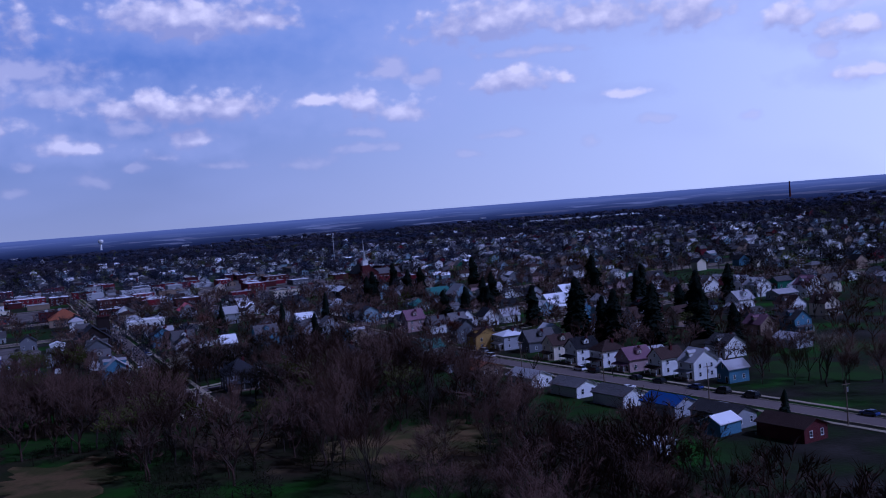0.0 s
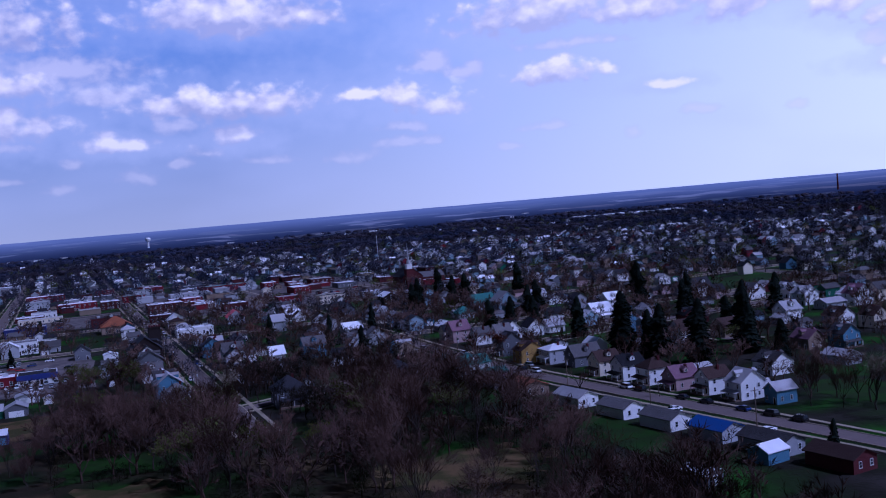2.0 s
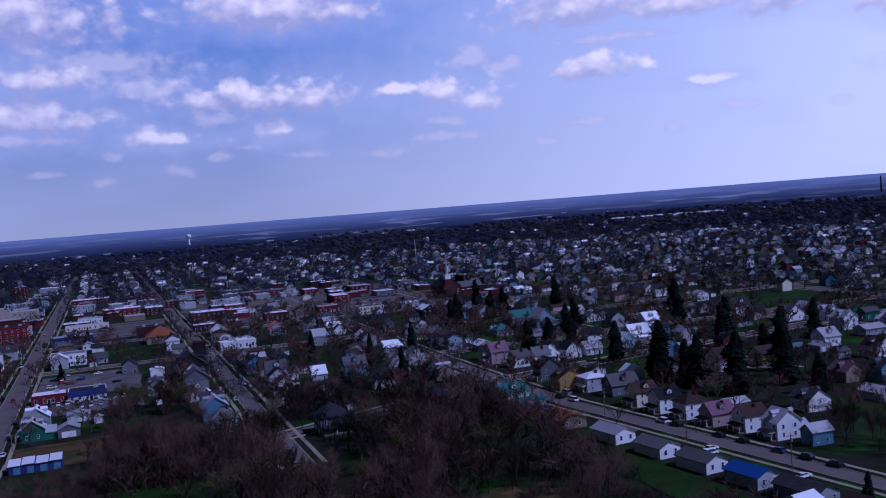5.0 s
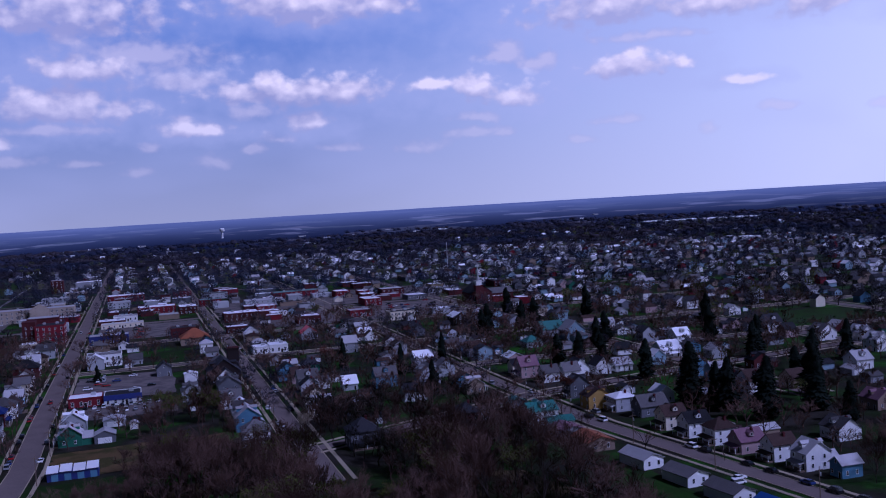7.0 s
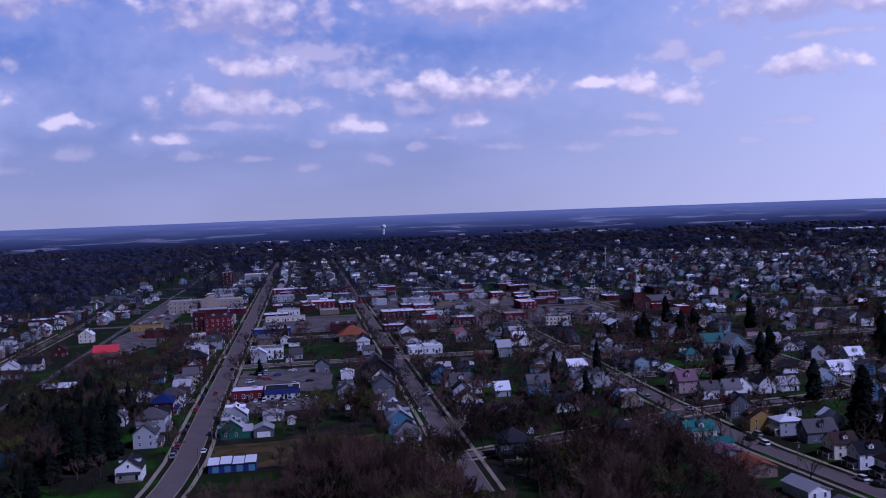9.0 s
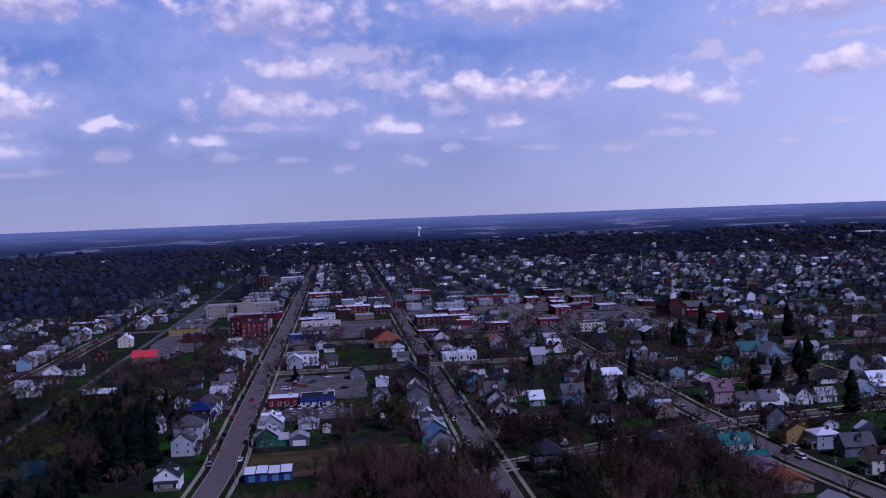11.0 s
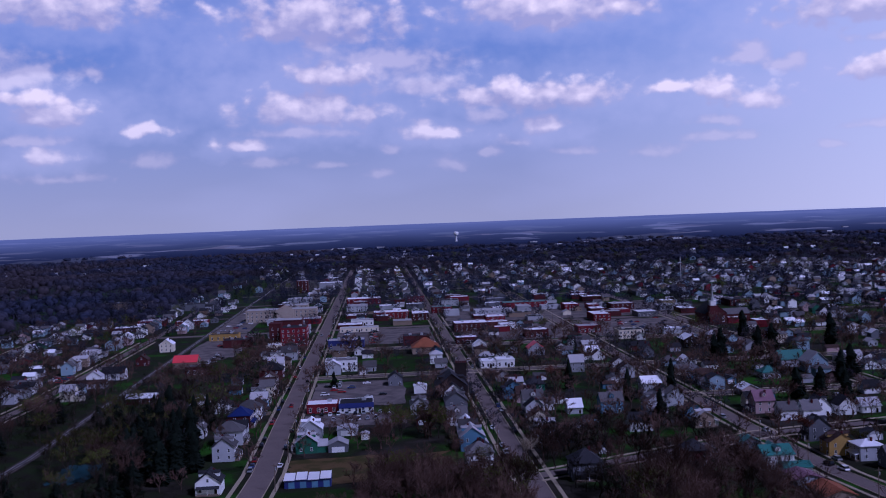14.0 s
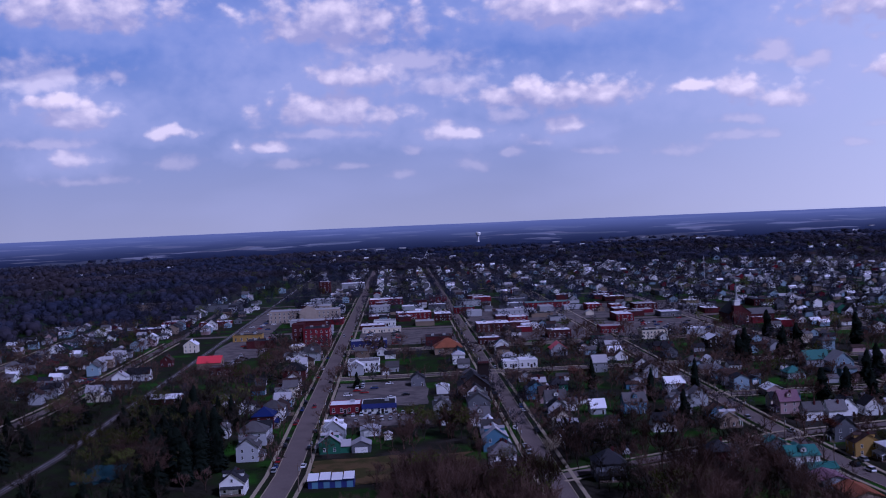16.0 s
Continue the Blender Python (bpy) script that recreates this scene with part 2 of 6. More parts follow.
# ---- materials ----
def mat(name, col, rough=0.85, vary=0.25, size=1.0, each=0.15, bump=0.15, metal=0.0, second=None, stripes=None):
    """A surface with coarse and fine variation; each: how much whole pieces differ; second: a colour that comes through in patches."""
    m = bpy.data.materials.new(name)
    m.use_nodes = True
    n, l = m.node_tree.nodes, m.node_tree.links
    b = n["Principled BSDF"]
    b.inputs["Roughness"].default_value, b.inputs["Metallic"].default_value = rough, metal
    if rough >= 0.6:
        b.inputs["Specular IOR Level"].default_value = 0.1
    tc = n.new("ShaderNodeTexCoord")
    coarse, fine = n.new("ShaderNodeTexNoise"), n.new("ShaderNodeTexNoise")
    coarse.inputs["Scale"].default_value, coarse.inputs["Detail"].default_value = 0.35 * size, 4
    fine.inputs["Scale"].default_value, fine.inputs["Detail"].default_value = 4.0 * size, 5
    l.new(tc.outputs["Object"], coarse.inputs["Vector"])
    l.new(tc.outputs["Object"], fine.inputs["Vector"])
    info = n.new("ShaderNodeObjectInfo")

    def math_(op, a, c):
        k = n.new("ShaderNodeMath")
        k.operation = op
        for i, s in enumerate((a, c)):
            if isinstance(s, (int, float)):
                k.inputs[i].default_value = s
            else:
                l.new(s, k.inputs[i])
        return k.outputs[0]
    total = math_("ADD", math_("MULTIPLY", math_("SUBTRACT", coarse.outputs["Fac"], 0.5), vary * 2.2), math_("MULTIPLY", math_("SUBTRACT", fine.outputs["Fac"], 0.5), vary * 1.6))
    total = math_("ADD", total, math_("MULTIPLY", math_("SUBTRACT", info.outputs["Random"], 0.5), each * 2))
    hsv = n.new("ShaderNodeHueSaturation")
    hsv.inputs["Color"].default_value = (*col, 1)
    if second:
        mx = n.new("ShaderNodeMixRGB")
        mx.inputs[1].default_value, mx.inputs[2].default_value = (*col, 1), (*second, 1)
        ramp = n.new("ShaderNodeMapRange")
        ramp.inputs["From Min"].default_value, ramp.inputs["From Max"].default_value = 0.42, 0.58
        l.new(coarse.outputs["Fac"], ramp.inputs["Value"])
        l.new(ramp.outputs[0], mx.inputs[0])
        l.new(mx.outputs[0], hsv.inputs["Color"])
    l.new(math_("ADD", total, 1.0), hsv.inputs["Value"])
    l.new(hsv.outputs[0], b.inputs["Base Color"])
    height = fine.outputs["Fac"]
    if stripes:
        wave = n.new("ShaderNodeTexWave")
        wave.bands_direction = "Z"
        wave.inputs["Scale"].default_value = stripes
        l.new(tc.outputs["Object"], wave.inputs["Vector"])
        height = math_("ADD", wave.outputs["Fac"], math_("MULTIPLY", fine.outputs["Fac"], 0.4))
    if bump:
        bp = n.new("ShaderNodeBump")
        bp.inputs["Strength"].default_value, bp.inputs["Distance"].default_value = bump, 0.05
        l.new(height, bp.inputs["Height"])
        l.new(bp.outputs[0], b.inputs["Normal"])
    return m


SIDING = {
    "white": mat("white_siding", (0.78, 0.78, 0.76), 0.6, 0.06, 1, 0.06, 0.3, stripes=8),
    "cream": mat("cream_siding", (0.66, 0.60, 0.47), 0.6, 0.08, 1, 0.1, 0.3, stripes=8),
    "pale grey": mat("pale_grey_siding", (0.37, 0.38, 0.40), 0.65, 0.1, 1, 0.2, 0.3, stripes=8),
    "grey": mat("grey_siding", (0.13, 0.135, 0.15), 0.65, 0.12, 1, 0.25, 0.3, stripes=8),
    "blue": mat("blue_siding", (0.10, 0.21, 0.30), 0.6, 0.1, 1, 0.2, 0.3, stripes=8),
    "pale blue": mat("pale_blue_siding", (0.26, 0.36, 0.42), 0.6, 0.1, 1, 0.2, 0.3, stripes=8),
    "green": mat("green_siding", (0.03, 0.13, 0.08), 0.6, 0.1, 1, 0.15, 0.3, stripes=8),
    "tan": mat("tan_siding", (0.25, 0.19, 0.14), 0.7, 0.1, 1, 0.15, 0.3, stripes=8),
    "yellow": mat("yellow_siding", (0.34, 0.22, 0.06), 0.6, 0.1, 1, 0.1, 0.3, stripes=8),
    "pink": mat("pink_siding", (0.42, 0.30, 0.29), 0.6, 0.1, 1, 0.1, 0.3, stripes=8),
    "dark brown": mat("dark_brown_boards", (0.022, 0.016, 0.016), 0.8, 0.2, 1, 0.1, 0.3),
    "red brick": mat("red_brick", (0.155, 0.018, 0.026), 0.85, 0.22, 1.5, 0.15, 0.3, stripes=14),
    "dark brick": mat("dark_brick", (0.075, 0.02, 0.022), 0.85, 0.2, 1.5, 0.15, 0.3, stripes=14),
    "tan stone": mat("tan_stone", (0.36, 0.30, 0.24), 0.85, 0.18, 1, 0.1, 0.3, stripes=6),
    "navy": mat("navy_sheet_metal", (0.02, 0.03, 0.16), 0.5, 0.12, 1, 0.1, 0.2),
}
ROOFING = {
    "dark grey shingle": mat("dark_grey_shingle", (0.022, 0.022, 0.026), 0.7, 0.3, 1, 0.4, 0.4, stripes=9),
    "grey shingle": mat("grey_shingle", (0.10, 0.094, 0.096), 0.6, 0.25, 1, 0.5, 0.4, stripes=9),
    "brown shingle": mat("brown_shingle", (0.042, 0.026, 0.022), 0.7, 0.28, 1, 0.35, 0.4, stripes=9),
    "pale grey": mat("pale_grey_roofing", (0.35, 0.34, 0.35), 0.5, 0.18, 1, 0.25, 0.2),
    "white metal": mat("white_metal_roof", (0.80, 0.80, 0.82), 0.35, 0.08, 1, 0.08, 0.1),
    "blue metal": mat("blue_metal_roof", (0.03, 0.08, 0.28), 0.4, 0.12, 1, 0.1, 0.1),
    "navy shingle": mat("navy_shingle", (0.012, 0.02, 0.09), 0.6, 0.2, 1, 0.1, 0.3, stripes=9),
    "teal metal": mat("teal_metal_roof", (0.03, 0.14, 0.12), 0.45, 0.12, 1, 0.1, 0.1),
    "red metal": mat("red_metal_roof", (0.60, 0.05, 0.06), 0.45, 0.12, 1, 0.1, 0.1),
    "orange brown shingle": mat("orange_brown_shingle", (0.22, 0.075, 0.035), 0.75, 0.25, 1, 0.1, 0.4, stripes=9),
    "purple shingle": mat("purple_shingle", (0.18, 0.10, 0.13), 0.75, 0.22, 1, 0.1, 0.4, stripes=9),
    "black tar": mat("black_tar_roof", (0.022, 0.022, 0.026), 0.7, 0.3, 1, 0.3, 0.3),
}
TRIM = mat("white_trim", (0.75, 0.75, 0.73), 0.5, 0.06, 1, 0.05, 0.0)
GLASS = mat("window_glass", (0.02, 0.025, 0.03), 0.08, 0.1, 1, 0.1, 0.0)
ASPHALT = mat("asphalt", (0.145, 0.116, 0.106), 0.9, 0.22, 0.25, 0.0, 0.15)
PARKING = mat("worn_asphalt", (0.165, 0.14, 0.13), 0.9, 0.25, 0.3, 0.05, 0.15, second=(0.09, 0.078, 0.074))
CONCRETE = mat("concrete", (0.32, 0.27, 0.19), 0.85, 0.18, 0.6, 0.1, 0.1)
DIRT = mat("bare_dirt", (0.11, 0.072, 0.03), 0.95, 0.3, 0.3, 0.1, 0.3, second=(0.045, 0.042, 0.012))


def woodland_floor():
    m = mat("woodland_floor", (0.02, 0.015, 0.008), 0.95, 0.4, 0.25, 0.0, 0.5)
    n, l = m.node_tree.nodes, m.node_tree.links
    t = n.new("ShaderNodeTexNoise")
    t.inputs["Scale"].default_value, t.inputs["Detail"].default_value, t.inputs["Roughness"].default_value = 0.022, 6, 0.6
    l.new(n["Texture Coordinate"].outputs["Object"], t.inputs["Vector"])
    r = n.new("ShaderNodeValToRGB")
    while len(r.color_ramp.elements) < 4:
        r.color_ramp.elements.new(0.5)
    for e, (p, c) in zip(r.color_ramp.elements, ((0.36, (0.012, 0.05, 0.001)), (0.45, (0.014, 0.02, 0.005)), (0.53, (0.022, 0.016, 0.008)), (0.62, (0.075, 0.052, 0.022)))):
        e.position, e.color = p, (*c, 1)
    l.new(t.outputs["Fac"], r.inputs[0])
    l.new(r.outputs[0], n["Hue/Saturation/Value"].inputs["Color"])
    return m


LITTER = woodland_floor()
# leaf litter of the railway wood, its shade put into the colour
SHADELITTER = mat("shaded_leaf_litter", (0.014, 0.012, 0.008), 0.95, 0.4, 0.3, 0.0, 0.4, second=(0.012, 0.02, 0.005))
LAWN = mat("lawn_grass", (0.014, 0.042, 0.003), 0.95, 0.35, 0.25, 0.2, 0.4, second=(0.012, 0.024, 0.004))
BARK = mat("grey_brown_bark", (0.04, 0.031, 0.026), 0.9, 0.3, 2, 0.25, 0.5)
TWIG = mat("bare_twigs", (0.095, 0.054, 0.040), 0.9, 0.35, 1, 0.5, 0.0, second=(0.052, 0.035, 0.028))
# darker copy of the bare twigs, with the shade of close woods painted in
SHADETWIG = mat("shaded_bare_twigs", (0.034, 0.025, 0.02), 0.9, 0.35, 1, 0.4, 0.0, second=(0.022, 0.02, 0.014))
# twigs at middle distance: a little haze blue is put into the colour
HAZETWIG = mat("haze_tinted_twigs", (0.040, 0.040, 0.054), 0.9, 0.3, 0.05, 0.3, 0.0, second=(0.036, 0.031, 0.03))
BUDS = mat("budding_leaves", (0.06, 0.07, 0.012), 0.8, 0.3, 1, 0.3, 0.0)
REDBUD = mat("rust_red_buds", (0.10, 0.035, 0.022), 0.8, 0.3, 1, 0.2, 0.0)
NEEDLE = mat("spruce_needles", (0.007, 0.012, 0.008), 0.85, 0.35, 1, 0.25, 0.0)
WOOD = mat("weathered_wood", (0.16, 0.12, 0.09), 0.9, 0.25, 2, 0.1, 0.3)
RUBBER = mat("tyre_rubber", (0.02, 0.02, 0.02), 0.8, 0.1, 1, 0.0, 0.0)
STEEL = mat("galvanised_steel", (0.45, 0.46, 0.48), 0.45, 0.1, 1, 0.1, 0.0, metal=0.7)
# the blue of distant haze is painted into this base colour
HAZEWOOD = mat("haze_tinted_far_woods", (0.026, 0.031, 0.058), 0.95, 0.3, 0.012, 0.0, 0.0, second=(0.038, 0.032, 0.04))
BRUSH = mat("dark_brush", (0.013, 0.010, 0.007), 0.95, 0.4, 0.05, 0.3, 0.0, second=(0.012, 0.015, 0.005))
WATER = mat("pond_water", (0.012, 0.045, 0.055), 0.6, 0.2, 0.3, 0.0, 0.05)
RUST = mat("rail_ballast", (0.07, 0.058, 0.052), 0.95, 0.3, 0.5, 0.0, 0.4)
PAINT = {
    "white": mat("white_car_paint", (0.80, 0.80, 0.80), 0.25, 0.02, 1, 0.0, 0.0),
    "black": mat("black_car_paint", (0.012, 0.012, 0.015), 0.2, 0.02, 1, 0.0, 0.0),
    "silver": mat("silver_car_paint", (0.40, 0.41, 0.43), 0.3, 0.02, 1, 0.0, 0.0, metal=0.4),
    "red": mat("red_car_paint", (0.30, 0.02, 0.02), 0.25, 0.02, 1, 0.0, 0.0),
    "blue": mat("blue_car_paint", (0.03, 0.05, 0.16), 0.25, 0.02, 1, 0.0, 0.0),
}


# ---- the plan: u runs along the town's streets, v across them to the right ----
BEAR = 23.5
_cb, _sb = math.cos(radians(BEAR)), math.sin(radians(BEAR))


def rise(x, y):
    """The height of the land: level in the town, gently higher country far off."""
    r = math.hypot(x, y)
    return 0.0 if r < 2000 else 57.0 * ((r - 2000) / 2950) ** 1.35


def W(u, v, z=0.0):
    x, y = -u * _sb + v * _cb, u * _cb + v * _sb
    return Vector((x, y, z + rise(x, y)))


def at(u, v, z=0.0, turn=0.0, size=1.0):
    p = W(u, v, z)
    return pose(p.x, p.y, p.z, 0, 0, BEAR + turn) @ Matrix.Diagonal((size, size, size, 1))


def mesh(name, verts, faces, mats, index=None):
    me = bpy.data.meshes.new(name)
    me.from_pydata(verts, [], faces)
    for m in mats:
        me.materials.append(m)
    if index is not None:
        me.polygons.foreach_set("material_index", index)
    me.update()
    return me


def child(name, me, parent, m=None, label=""):
    ob = new(name, me)
    ob.parent = parent
    if m is not None:
        ob.matrix_basis = m
    return tagged(ob, label) if label else ob


def thing(name, m, label, category, group=""):
    ob = new(name)
    ob.matrix_basis = m
    return tagged(ob, label, category, group)


BOX_F = [(0, 3, 2, 1), (4, 5, 6, 7), (0, 1, 5, 4), (1, 2, 6, 5), (2, 3, 7, 6), (3, 0, 4, 7)]


class Shape:
    """Collects boxes, prisms and sheets into one mesh."""

    def __init__(self):
        self.v, self.f, self.i = [], [], []

    def add(self, verts, faces, k=0):
        n = len(self.v)
        self.v += [tuple(p) for p in verts]
        self.f += [tuple(n + j for j in f) for f in faces]
        self.i += [k] * len(faces)
        return self

    def box(self, x0, x1, y0, y1, z0, z1, k=0):
        return self.add([(x0, y0, z0), (x1, y0, z0), (x1, y1, z0), (x0, y1, z0), (x0, y0, z1), (x1, y0, z1), (x1, y1, z1), (x0, y1, z1)], BOX_F, k)

    def slab(self, a, b, c, d, t, k=0):
        """A sheet with the corners a b c d and the thickness t downwards."""
        q = [Vector(p) for p in (a, b, c, d)]
        low = [p - Vector((0, 0, t)) for p in q]
        return self.add(low + q, BOX_F, k)

    def tube(self, x, y, z0, z1, r0, r1, n=8, k=0):
        ring = lambda z, r: [(x + r * math.cos(2 * math.pi * j / n), y + r * math.sin(2 * math.pi * j / n), z) for j in range(n)]
        return self.add(ring(z0, r0) + ring(z1, r1), [(j, (j + 1) % n, n + (j + 1) % n, n + j) for j in range(n)] + [tuple(range(n, 2 * n)), tuple(range(n - 1, -1, -1))], k)

    def mesh(self, name, *mats):
        return mesh(name, self.v, self.f, mats, self.i)


def gable_walls(span, length, h, up, along_x):
    s, d = span / 2, length / 2
    v = [(-s, -d, 0), (s, -d, 0), (s, -d, h), (0, -d, h + up), (-s, -d, h), (-s, d, 0), (s, d, 0), (s, d, h), (0, d, h + up), (-s, d, h)]
    if along_x:
        v = [(y, -x, z) for x, y, z in v]
    return v, [(0, 1, 2, 3, 4), (9, 8, 7, 6, 5), (1, 6, 7, 2), (5, 0, 4, 9), (0, 5, 6, 1)]


def gable_roof(span, length, h, up, along_x, over=0.45, t=0.22):
    sh = Shape()
    s, d = span / 2, length / 2 + over
    k = up / s
    e, ze, zr = s + over, h - k * over + t, h + up + t
    for g in (1, -1):
        q = [(0, -d, zr), (g * e, -d, ze), (g * e, d, ze), (0, d, zr)]
        if g < 0:
            q = q[::-1]
        if along_x:
            q = [(y, -x, z) for x, y, z in q]
        sh.slab(*q, t)
    return sh


def hip_roof(w, d, h, up, over=0.5, t=0.2):
    a, b = w / 2 + over, d / 2 + over
    ridge = max(0.3, abs(a - b))
    rx, ry = (ridge, 0.01) if a > b else (0.01, ridge)
    v = [(-a, -b, h), (a, -b, h), (a, b, h), (-a, b, h), (-a, -b, h + t), (a, -b, h + t), (a, b, h + t), (-a, b, h + t),
         (-rx, -ry, h + t + up), (rx, -ry, h + t + up), (rx, ry, h + t + up), (-rx, ry, h + t + up)]
    return Shape().add(v, [(3, 2, 1, 0), (0, 1, 5, 4), (1, 2, 6, 5), (2, 3, 7, 6), (3, 0, 4, 7), (4, 5, 9, 8), (5, 6, 10, 9), (6, 7, 11, 10), (7, 4, 8, 11), (8, 9, 10, 11)])


def window_mesh():
    sh = Shape()
    sh.box(-0.5, -0.43, -0.09, 0.03, 0, 1).box(0.43, 0.5, -0.09, 0.03, 0, 1)
    sh.box(-0.43, 0.43, -0.09, 0.03, 0.95, 1).box(-0.56, 0.56, -0.13, 0.03, -0.04, 0.04).box(-0.43, 0.43, -0.06, 0.03, 0.48, 0.52)
    sh.add([(-0.43, -0.025, 0.04), (0.43, -0.025, 0.04), (0.43, -0.025, 0.95), (-0.43, -0.025, 0.95)], [(0, 1, 2, 3)], 1)
    return sh.mesh("window", TRIM, GLASS)


def door_mesh():
    sh = Shape()
    sh.box(-0.6, -0.48, -0.08, 0.03, 0, 2.15).box(0.48, 0.6, -0.08, 0.03, 0, 2.15).box(-0.48, 0.48, -0.08, 0.03, 2.03, 2.15)
    sh.box(-0.48, 0.48, -0.035, 0.03, 0.02, 2.03, 1).box(0.36, 0.40, -0.10, -0.035, 0.98, 1.02, 2)
    return sh.mesh("door", TRIM, SIDING["dark brown"], STEEL)


WINDOW, DOOR = window_mesh(), door_mesh()
POST = Shape().box(-0.09, 0.09, -0.09, 0.09, 0, 1).mesh("post", TRIM)
CHIMNEY = Shape().box(-0.4, 0.4, -0.4, 0.4, 0, 1.9).box(-0.48, 0.48, -0.48, 0.48, 1.9, 2.05).box(-0.2, 0.2, -0.2, 0.2, 2.05, 2.3).mesh("chimney", SIDING["dark brick"])
TAKEN = []          # rectangles of the plan in use: u, v, half sizes


def take(u, v, a, b):
    TAKEN.append((u, v, a, b))


def free(u, v, a, b):
    return all(abs(u - p) >= a + r or abs(v - q) >= b + s for p, q, r, s in TAKEN)


def put_window(parent, x, y, z, side, w=0.95, h=1.45):
    """side: 0 front (-y), 1 right (+x), 2 back, 3 left."""
    child("window", WINDOW, parent, pose(x, y, z, 0, 0, 90 * side) @ Matrix.Diagonal((w, 1, h, 1)))


def house(u, v, w, d, storeys=2, wall="white", roof="dark grey shingle", face=0, ridge="y", hip=False, porch=0.0, chimney=True, wing=0.0,
          steep=0.75, detail=2, name="house", label=""):
    """face: the turn of its front, 0 towards -u, 90 towards +v, -90 towards -v."""
    h = 2.75 * storeys + 0.5
    kind = "hip" if hip else "gable"
    tall = {1: "one-storey", 1.5: "one-and-a-half-storey", 2: "two-storey", 2.5: "tall two-storey"}.get(storeys, "")
    ob = thing(name, at(u, v, 0, face, 0.9 if u < 362 and v > 165 else 1.0), label or f"{wall} {tall} {name}, {roof} {kind} roof" + (" and porch" if porch else ""), name, "houses along the streets")
    flip = face in (90, -90)
    take(u, v, (w if flip else d) / 2 + 1, (d if flip else w) / 2 + 1)
    span, length = (w, d) if ridge == "y" else (d, w)
    up = span / 2 * steep
    if hip:
        body = Shape().box(-w / 2, w / 2, -d / 2, d / 2, 0, h)
        child("wall", body.mesh("wall", SIDING[wall]), ob)
        child("roof", hip_roof(w, d, h, min(w, d) / 2 * steep).mesh("roof", ROOFING[roof]), ob)
        top = h + min(w, d) / 2 * steep * 0.7
    else:
        body = Shape().add(*gable_walls(span, length, h, up, ridge == "x"))
        child("wall", body.mesh("wall", SIDING[wall]), ob)
        child("roof", gable_roof(span, length, h, up, ridge == "x").mesh("roof", ROOFING[roof]), ob)
        top = h + up * 0.65
    if detail > 1 and not hip and storeys > 1 and span > 8:
        for g in (1, -1):
            m = pose(g * span * 0.24, 0, h + up * 0.4) if ridge == "y" else pose(0, g * span * 0.24, h + up * 0.4, 0, 0, 90)
            box = child("dormer", Shape().add(*gable_walls(2.0, span * 0.34, 1.3, 0.7, True)).mesh("dormer", SIDING[wall]), ob, m)
            child("dormer_roof", gable_roof(2.0, span * 0.34, 1.3, 0.7, True, 0.25, 0.1).mesh("dormer_roof", ROOFING[roof]), box)
            child("window", WINDOW, box, pose(g * span * 0.17, 0, 0.25, 0, 0, 90 * g) @ Matrix.Diagonal((0.8, 1, 0.9, 1)))
    if chimney:
        child("chimney", CHIMNEY, ob, pose(w * 0.17, d * 0.12, top - 0.6))
    if porch:
        px = w * 0.46
        sh = Shape().slab((-px, -d / 2 - porch, 2.7), (px, -d / 2 - porch, 2.7), (px, -d / 2, 3.3), (-px, -d / 2, 3.3), 0.18)
        child("porch_roof", sh.mesh("porch_roof", ROOFING[roof]), ob)
        child("porch_deck", Shape().box(-px, px, -d / 2 - porch, -d / 2, 0, 0.5).mesh("porch_deck", WOOD), ob)
        if detail > 1:
            for x in (-px + 0.2, 0.0, px - 0.2):
                child("post", POST, ob, pose(x, -d / 2 - porch + 0.2, 0.5) @ Matrix.Diagonal((1, 1, 2.1, 1)))
    if wing:
        wh = max(2.9, h - 2.6)
        k = Shape().add(*gable_walls(w * 0.62, wing, wh, w * 0.31 * steep, False))
        r = gable_roof(w * 0.62, wing, wh, w * 0.31 * steep, False, 0.3)
        child("wing", k.mesh("wing", SIDING[wall]), ob, pose(w * 0.12, d / 2 + wing / 2 - 0.02, 0))
        child("wing_roof", r.mesh("wing_roof", ROOFING[roof]), ob, pose(w * 0.12, d / 2 + wing / 2, 0))
    if detail > 0:
        floors = max(1, int(storeys))
        for k in range(floors):
            z = 1.1 + 2.75 * k
            cols = [-w * 0.3, w * 0.3] if w < 9.5 else [-w * 0.33, 0.0, w * 0.33]
            for x in cols:
                if k == 0 and x == cols[-1]:
                    continue
                put_window(ob, x, -d / 2, z, 0)
            if detail > 1:
                for y in (-d * 0.25, d * 0.22):
                    put_window(ob, w / 2, y, z, 1)
                    put_window(ob, -w / 2, y, z, 3)
            elif k == floors - 1:
                put_window(ob, w / 2, 0, z, 1)
                put_window(ob, -w / 2, 0, z, 3)
        if ridge == "y" and not hip and up > 2.2:
            put_window(ob, 0, -d / 2, h + 0.1, 0, 0.8, 1.2)
        child("door", DOOR, ob, pose(cols[-1], -d / 2, 0.4 if porch else 0.05))
    return ob


